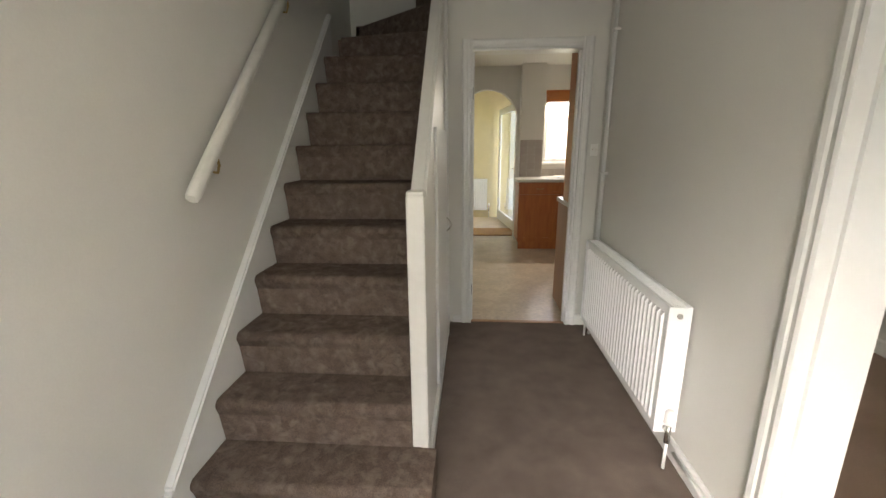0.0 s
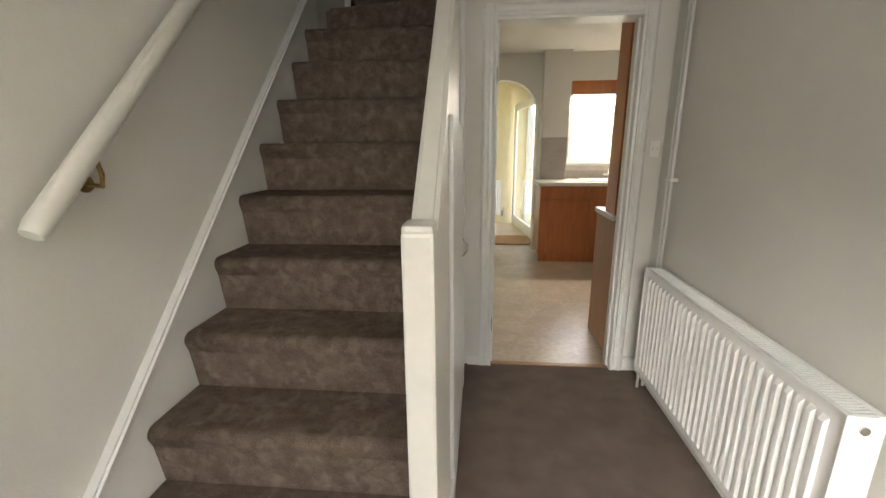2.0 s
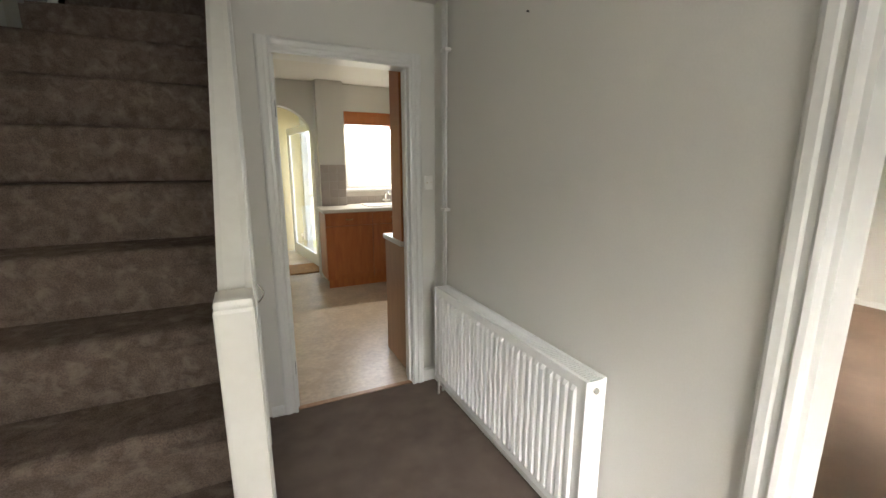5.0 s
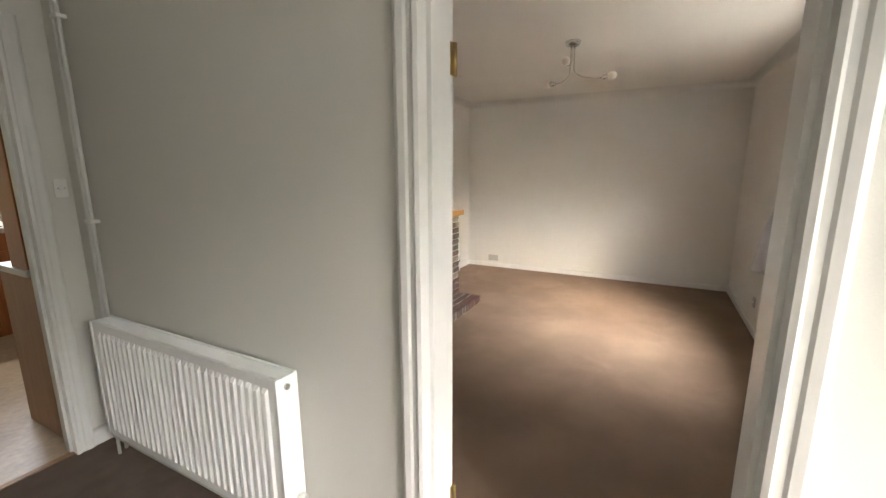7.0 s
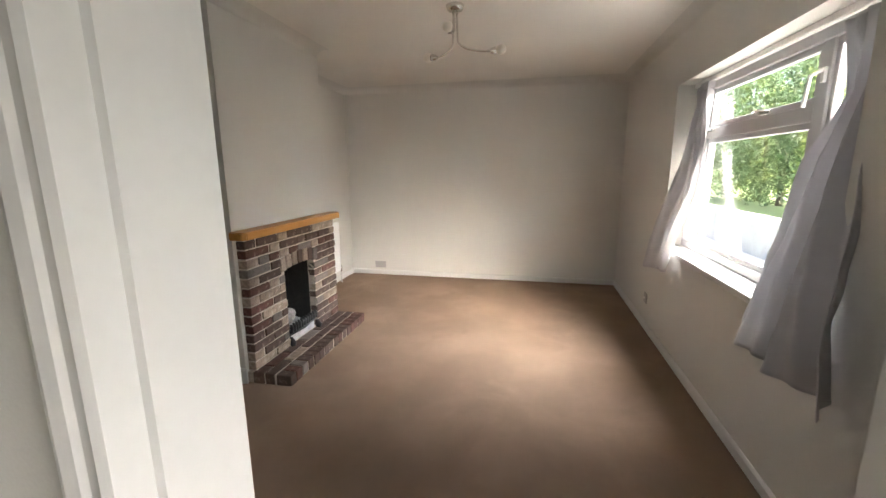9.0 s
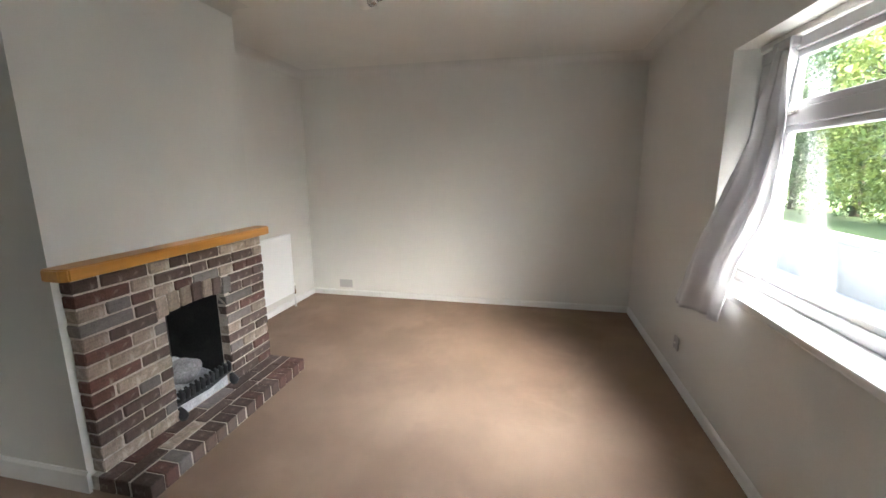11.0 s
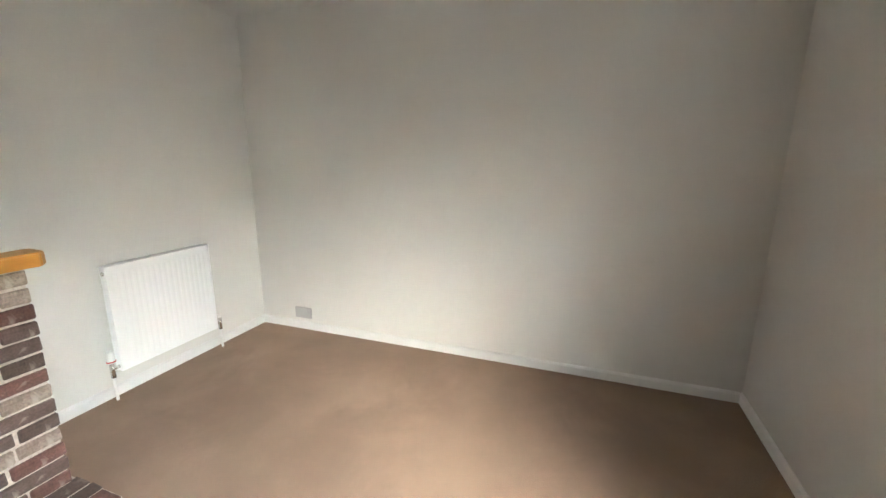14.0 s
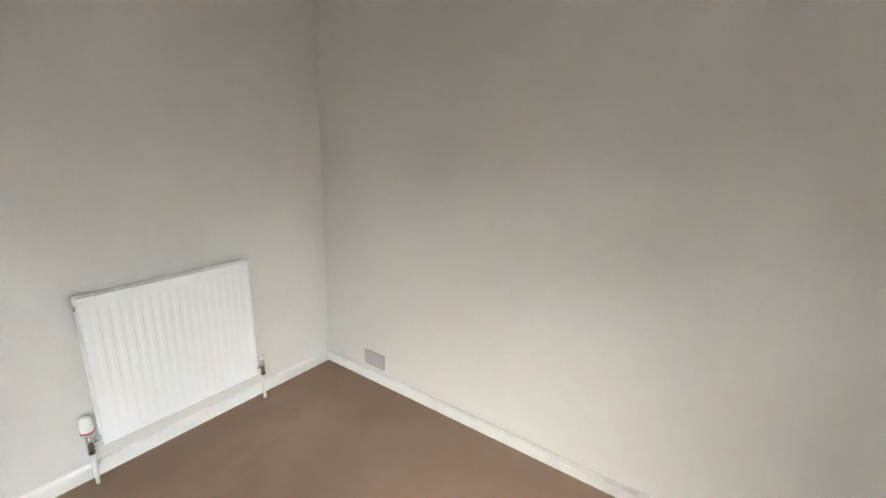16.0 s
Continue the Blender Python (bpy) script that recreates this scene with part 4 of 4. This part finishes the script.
# hinges left on the lounge door lining
for z in (1.72, 0.27):
    hg = thing("door_hinge", "bare brass butt hinge on the white door lining", "hinge", "lounge door hinges")
    part("leaf", boxed(LOUNGE_W - 0.032, LOUNGE_W + 0.002, DOOR_N - 0.0035, DOOR_N - 0.0005, z - 0.045, z + 0.045), BRASS, hg)
    part("knuckle", rod(bmesh.new(), [(LOUNGE_W + 0.004, DOOR_N - 0.006, z - 0.046), (LOUNGE_W + 0.004, DOOR_N - 0.006, z + 0.046)], 0.006, 10), BRASS, hg)
for z in (0.27, 1.72):
    hg = thing("door_hinge", "steel butt hinge on the kitchen door lining", "hinge", "kitchen door hinges")
    part("leaf", boxed(KD_L + 0.001, KD_L + 0.004, KIT_Y + 0.004, KIT_Y + 0.028, z - 0.04, z + 0.04), IRON, hg)
# old fixing in the hall wall
nail = rod(bmesh.new(), [(HALL_R + 0.002, 2.40, 2.03), (HALL_R - 0.008, 2.40, 2.032)], 0.004, 8)
single("picture_nail", nail, IRON, "small bare nail in the hall wall", "nail")
# heating pipes in the hall corner
pipes = thing("heating_pipes", "white painted heating pipes up the hall corner", "pipes")
for y in (3.09, 3.125):
    part("pipe", rod(bmesh.new(), [(1.172, y, 0.70 if y < 3.1 else 0.002), (1.172, y, CEIL_Z)], 0.0085, 12), GLOSS, pipes)
for z in (1.18, 2.05):
    part("pipe_clip", boxed(1.16, 1.199, 3.078, 3.137, z - 0.009, z + 0.009, bevel=0.003), PLASTIC, pipes)
low = thing("skirting_pipe", "white painted pipe running along the hall skirting", "pipe")
part("pipe", rod(bmesh.new(), [(1.178, 1.84, 0.06), (1.178, 1.45, 0.06)], 0.008, 10), GLOSS, low)

# ---- kitchen ----
def cabinet(label, x0, x1, y0, y1, z0, z1, doors, face, side=CABINET, drawer=False):
    """A fitted unit; face is '-y' or '-x', the way its doors look."""
    ob = thing("kitchen_cabinet", label, "cabinet", "kitchen units")
    part("body", boxed(x0, x1, y0 + 0.02, y1, z0, z1), side, ob)
    w = (x1 - x0) / doors
    for k in range(doors):
        a, b = x0 + k * w + 0.003, x0 + (k + 1) * w - 0.003
        rows = [(z0 + 0.005, z1 - 0.16), (z1 - 0.15, z1 - 0.01)] if drawer else [(z0 + 0.005, z1 - 0.005)]
        for n_, (c, d) in enumerate(rows):
            bm = bmesh.new()
            e = 0.06 if n_ == 0 else 0.03
            box(bm, a, b, y0 + 0.004, y0 + 0.019, c, d)
            box(bm, a, b, y0, y0 + 0.004, c, c + e, bevel=0.001)
            box(bm, a, b, y0, y0 + 0.004, d - e, d, bevel=0.001)
            box(bm, a, a + e, y0, y0 + 0.004, c + e, d - e, bevel=0.001)
            box(bm, b - e, b, y0, y0 + 0.004, c + e, d - e, bevel=0.001)
            dr = part("drawer_front" if n_ else "door", bm, CABINET, ob, "framed red-brown wooden front")
            if n_ or not drawer:
                m_ = (a + b) / 2
                zc = (c + d) / 2
                part("handle", rod(bmesh.new(), [(m_ - 0.04, y0 + 0.002, zc), (m_ - 0.035, y0 - 0.02, zc - 0.006), (m_ + 0.035, y0 - 0.02, zc - 0.006), (m_ + 0.04, y0 + 0.002, zc)], 0.005, 8), BRASS, dr)
    return ob


UY = 5.70
cabinet("red-brown wooden sink unit with framed doors", 0.915, 2.02, UY, KB - 0.16, 0.10, 0.90, 2, "-y", CABINET, True)
cabinet("red-brown wooden base unit under the window", 2.02, 3.0, UY, KB - 0.16, 0.10, 0.90, 2, "-y", CABINET, True)
single("plinth", boxed(0.93, 3.0, UY + 0.03, UY + 0.05, 0.001, 0.10), CABINET, "dark red-brown plinth under the sink units", "plinth")
wt = bmesh.new()
box(wt, 0.885, 3.0, UY - 0.03, KB - 0.16, 0.90, 0.94, bevel=0.006, seg=2)
box(wt, 1.27, 3.0, KB - 0.16, KB, 0.90, 0.94)
single("worktop", wt, WORKTOP, "pale speckled worktop over the sink units", "worktop")
sink = thing("sink", "white inset sink with a chrome mixer tap", "sink")
bm = bmesh.new()
for a_ in ((1.45, 2.2, 5.80, 5.84), (1.45, 2.2, 6.18, 6.22), (1.45, 1.49, 5.84, 6.18), (2.16, 2.2, 5.84, 6.18)):
    box(bm, *a_, 0.94, 0.952, bevel=0.004)
box(bm, 1.49, 2.16, 5.84, 6.18, 0.9401, 0.944)
part("basin", bm, UPVC, sink)
part("tap", rod(bmesh.new(), [(1.80, 6.2, 0.952), (1.80, 6.2, 1.05), (1.80, 6.17, 1.09), (1.80, 6.08, 1.10), (1.80, 6.03, 1.07)], 0.012, 10), CHROME, sink)
part("tap_handle", rod(bmesh.new(), [(1.74, 6.2, 0.99), (1.86, 6.2, 0.99)], 0.013, 10), CHROME, sink)
# near unit and tall unit
near = thing("kitchen_cabinet", "brown wooden base unit with a plain end panel", "cabinet", "kitchen units")
part("body", boxed(1.075, 1.66, 3.525, 3.90, 0.10, 0.89), CABINET_SIDE, near)
part("end_panel", boxed(1.055, 1.073, 3.44, 3.90, 0.002, 0.89, bevel=0.002), CABINET_SIDE, near, "plain wood-effect end panel")
single("worktop", boxed(1.045, 1.68, 3.53, 3.93, 0.89, 0.925, bevel=0.006, seg=2), WORKTOP, "short pale worktop beside the doorway", "worktop")
tall = thing("wall_cabinet", "tall red-brown wooden unit on the worktop", "cabinet")
part("body", boxed(1.075, 1.38, 3.53, 3.72, 0.926, 2.3), CABINET, tall)
part("end_panel", boxed(1.055, 1.073, 3.53, 3.72, 0.926, 2.3, bevel=0.002), CABINET, tall)
# kitchen window with blind
kw = tagged(thing("window_2", "white framed kitchen window with a raised wooden blind", "window"), kind="structure")
KG = KB + 0.10
for a_ in ((KX0, KX1, KZ0, KZ0 + 0.05), (KX0, KX1, KZ1 - 0.05, KZ1), (KX0, KX0 + 0.05, KZ0 + 0.05, KZ1 - 0.05), (KX1 - 0.05, KX1, KZ0 + 0.05, KZ1 - 0.05),
           (1.93, 1.99, KZ0 + 0.05, KZ1 - 0.05), (KX0 + 0.05, 1.93, 1.72, 1.78)):
    part("window_frame", boxed(a_[0], a_[1], KG - 0.03, KG + 0.03, a_[2], a_[3], bevel=0.005), UPVC, kw)
p_ = part("pane", boxed(KX0 + 0.04, KX1 - 0.04, KG - 0.003, KG + 0.003, KZ0 + 0.04, KZ1 - 0.04), GLASS, kw)
p_.visible_shadow = False
part("window_sill", boxed(KX0 - 0.03, KX1 + 0.03, KB - 0.03, KG, KZ0 - 0.025, KZ0 + 0.004, bevel=0.005), GLOSS, kw)
blind = thing("window_blind", "reddish wooden slatted blind pulled up", "blind")
for k in range(8):
    part("slat", boxed(KX0 + 0.01, KX1 - 0.01, KB + 0.005, KB + 0.05, KZ1 - 0.155 + k * 0.0145, KZ1 - 0.142 + k * 0.0145), CABINET, blind)
part("head_rail", boxed(KX0 + 0.005, KX1 - 0.005, KB + 0.002, KB + 0.055, KZ1 - 0.042, KZ1 - 0.001), CABINET, blind)
# tiled splashback
tiles = tagged(thing("splashback", "grey-brown tiled splashback over the worktop", "splashback"), kind="structure")
part("grout_bed", boxed(0.962, 1.268, KB - 0.166, KB - 0.1605, 0.941, 1.44), GROUT, tiles)
part("grout_bed", boxed(1.272, 3.0, KB - 0.006, KB - 0.0005, 0.941, 1.10), GROUT, tiles)
tm = mesh_of("tile", boxed(0, 0.098, 0, 0.006, 0, 0.098, bevel=0.0015), TILE)
for y_, xa, xb, za, zb in ((KB - 0.171, 0.963, 1.26, 0.942, 1.40), (KB - 0.011, 1.274, 2.4, 0.942, 1.0)):
    zz = za
    while zz < zb:
        xx = xa
        while xx < xb:
            o = new("tile", tm)
            o.parent = tiles
            o.matrix_basis = pose(xx, y_, zz)
            xx += 0.1015
        zz += 0.1
# back door, standing ajar
door = tagged(thing("door_1", "white framed glazed back door standing ajar", "door", at=(1.0, 6.80, 0), rz=98), kind="structure")
for a_ in ((0, 0.10, 0.01, 2.0), (1.24, 1.36, 0.01, 2.0), (0.10, 1.24, 0.01, 0.18), (0.10, 1.24, 1.9, 2.0)):
    part("door_frame", boxed(a_[0], a_[1], -0.02, 0.02, a_[2], a_[3], bevel=0.004), UPVC, door)
p_ = part("pane", boxed(0.095, 1.245, -0.003, 0.003, 0.175, 1.905), GLASS, door)
p_.visible_shadow = False
part("door_handle", rod(bmesh.new(), [(0.05, 0.02, 1.02), (0.05, 0.055, 1.02), (0.15, 0.06, 1.02)], 0.009, 10), CHROME, door)
single("doormat", boxed(0.30, 0.98, 6.55, 7.10, 0.001, 0.018, bevel=0.005), COIR, "brown coir doormat inside the back door", "doormat")
radiator("white panel radiator on the yellow lobby wall", 0.7, 0.6, 0.06, (-0.1, 8.3, 0.15), 0, 1)
bm = bmesh.new()
rod(bm, [(1.45, 4.9, 2.42), (1.45, 4.9, 2.40), (1.45, 4.9, 2.385)], 0.04, 14, (0.045, 0.04, 0.015))
single("ceiling_fitting", bm, BRASS, "small dark fitting on the kitchen ceiling", "ceiling fitting")

# ---- entrance behind ----
ent = tagged(thing("window_3", "white framed glazing of the entrance", "window"), kind="structure")
for a_ in ((-0.35, 0.95, 0.45, 0.52), (-0.35, 0.95, 1.98, 2.05), (-0.35, -0.28, 0.52, 1.98), (0.88, 0.95, 0.52, 1.98), (0.27, 0.33, 0.52, 1.98)):
    part("window_frame", boxed(a_[0], a_[1], BACK_Y - 0.08, BACK_Y - 0.03, a_[2], a_[3], bevel=0.005), UPVC, ent)

# Unseen roof and wall, added only to block sun at the entrance glazing.
structure("sun_block_roof", boxed(-1.1, 1.2, -2.1, BACK_Y - 0.121, 2.25, 2.4), PAINT, "unseen flat slab added to keep sun out of the hall", "roof")
structure("sun_block_wall", boxed(-1.1, -0.98, -2.05, BACK_Y - 0.121, -0.25, 2.249), PAINT, "unseen side wall added to keep west sun out of the hall", "wall")

# ---- outside ----
structure("ground", boxed(-400, 400, -400, 400, -0.4, -0.25), GRASS, "rough green lawn round the house", "ground")
structure("pavement", boxed(-3, 12, -3.0, WIN_Y - 0.28, -0.249, -0.2), PAVING, "pale concrete paving under the window", "paving")
gw = thing("garden_wall", "low weathered rendered garden wall with coping", "garden wall")
part("wall", boxed(-2, 16, -3.2, -3.0, -0.25, 0.42), RENDERED, gw)
part("coping", boxed(-2, 16, -3.24, -2.96, 0.42, 0.50, bevel=0.01), PAVING, gw, "pale concrete coping")
fence = thing("garden_fence", "pale vertical board fence behind the kitchen", "fence")
bm = boxed(0, 0.12, 0, 0.02, -0.25, 1.75)
fm = mesh_of("board", bm, FENCE)
for k in range(60):
    o = new("board", fm)
    o.parent = fence
    o.matrix_basis = pose(-1.5 + k * 0.128, 10.5 + (k % 2) * 0.012, 0)


def foliage(n, centre, size, seed, leaf, crown_noise=0.35):
    """Leaves scattered through an uneven crown."""
    r = np.random.RandomState(seed)
    d = r.normal(size=(n, 3))
    d /= np.linalg.norm(d, axis=1)[:, None]
    rad = r.uniform(0.55, 1.0, n) ** 0.5
    bump = np.array([1 + crown_noise * noise.noise((a * 2.2 + seed, b * 2.2, c * 2.2)) + 0.18 * noise.noise((a * 6 + seed, b * 6, c * 6)) for a, b, c in d])
    p = d * (rad * bump)[:, None] * np.array(size) + np.array(centre)
    a = r.normal(size=(n, 3))
    a /= np.linalg.norm(a, axis=1)[:, None]
    b = np.cross(a, r.normal(size=(n, 3)))
    b /= np.linalg.norm(b, axis=1)[:, None]
    s = leaf * r.uniform(0.6, 1.3, n)[:, None]
    v = np.stack([p - a * s, p - b * s * 0.45, p + a * s, p + b * s * 0.45], 1).reshape(-1, 3)
    f = np.arange(4 * n).reshape(n, 4)
    me = bpy.data.meshes.new("crown")
    me.from_pydata(v.tolist(), [], f.tolist())
    return me


def tree(label, x, y, h, spread, seed, leafmat, n=10500):
    ob = thing("tree", label, "tree", "garden trees", at=(x, y, -0.25))
    rnd = random.Random(seed)
    bm = bmesh.new()
    rod(bm, [(0, 0, 0), (0.04, 0.02, h * 0.3), (0, 0.05, h * 0.75)], 0.1, 10, (0.14, 0.1, 0.04))
    for k in range(7):
        a = k * 2.4 + rnd.random()
        z = h * rnd.uniform(0.2, 0.55)
        rod(bm, [(0.02, 0.02, z), (math.cos(a) * spread * 0.4, math.sin(a) * spread * 0.4, z + h * 0.16), (math.cos(a) * spread * 0.8, math.sin(a) * spread * 0.8, z + h * 0.25)], 0.03, 6, (0.05, 0.03, 0.01))
    part("trunk", bm, BARK, ob)
    me = foliage(n, (0, 0, h * 0.52), (spread, spread, h * 0.53), seed, 0.085)
    me.materials.append(leafmat)
    c = new("crown", me)
    c.parent = ob
    return ob


for k in range(17):
    x = -15 + k * 2.55
    h = 3.95 if x < 9 else min(6.6, 3.95 + (x - 9) * 0.34)
    tree("dense dark green garden tree" if k % 3 else "yellow-green garden tree behind the wall", x, -9.3 - 0.5 * (k % 2), h, 2.1 + 0.2 * (k % 3), 20 + k, LEAF2 if k % 3 == 0 else LEAF)
for k in range(7):
    tree("dense dark green garden tree", -13.8 + k * 3.9, -12.0, 4.7, 2.6, 50 + k, LEAF, 7000)
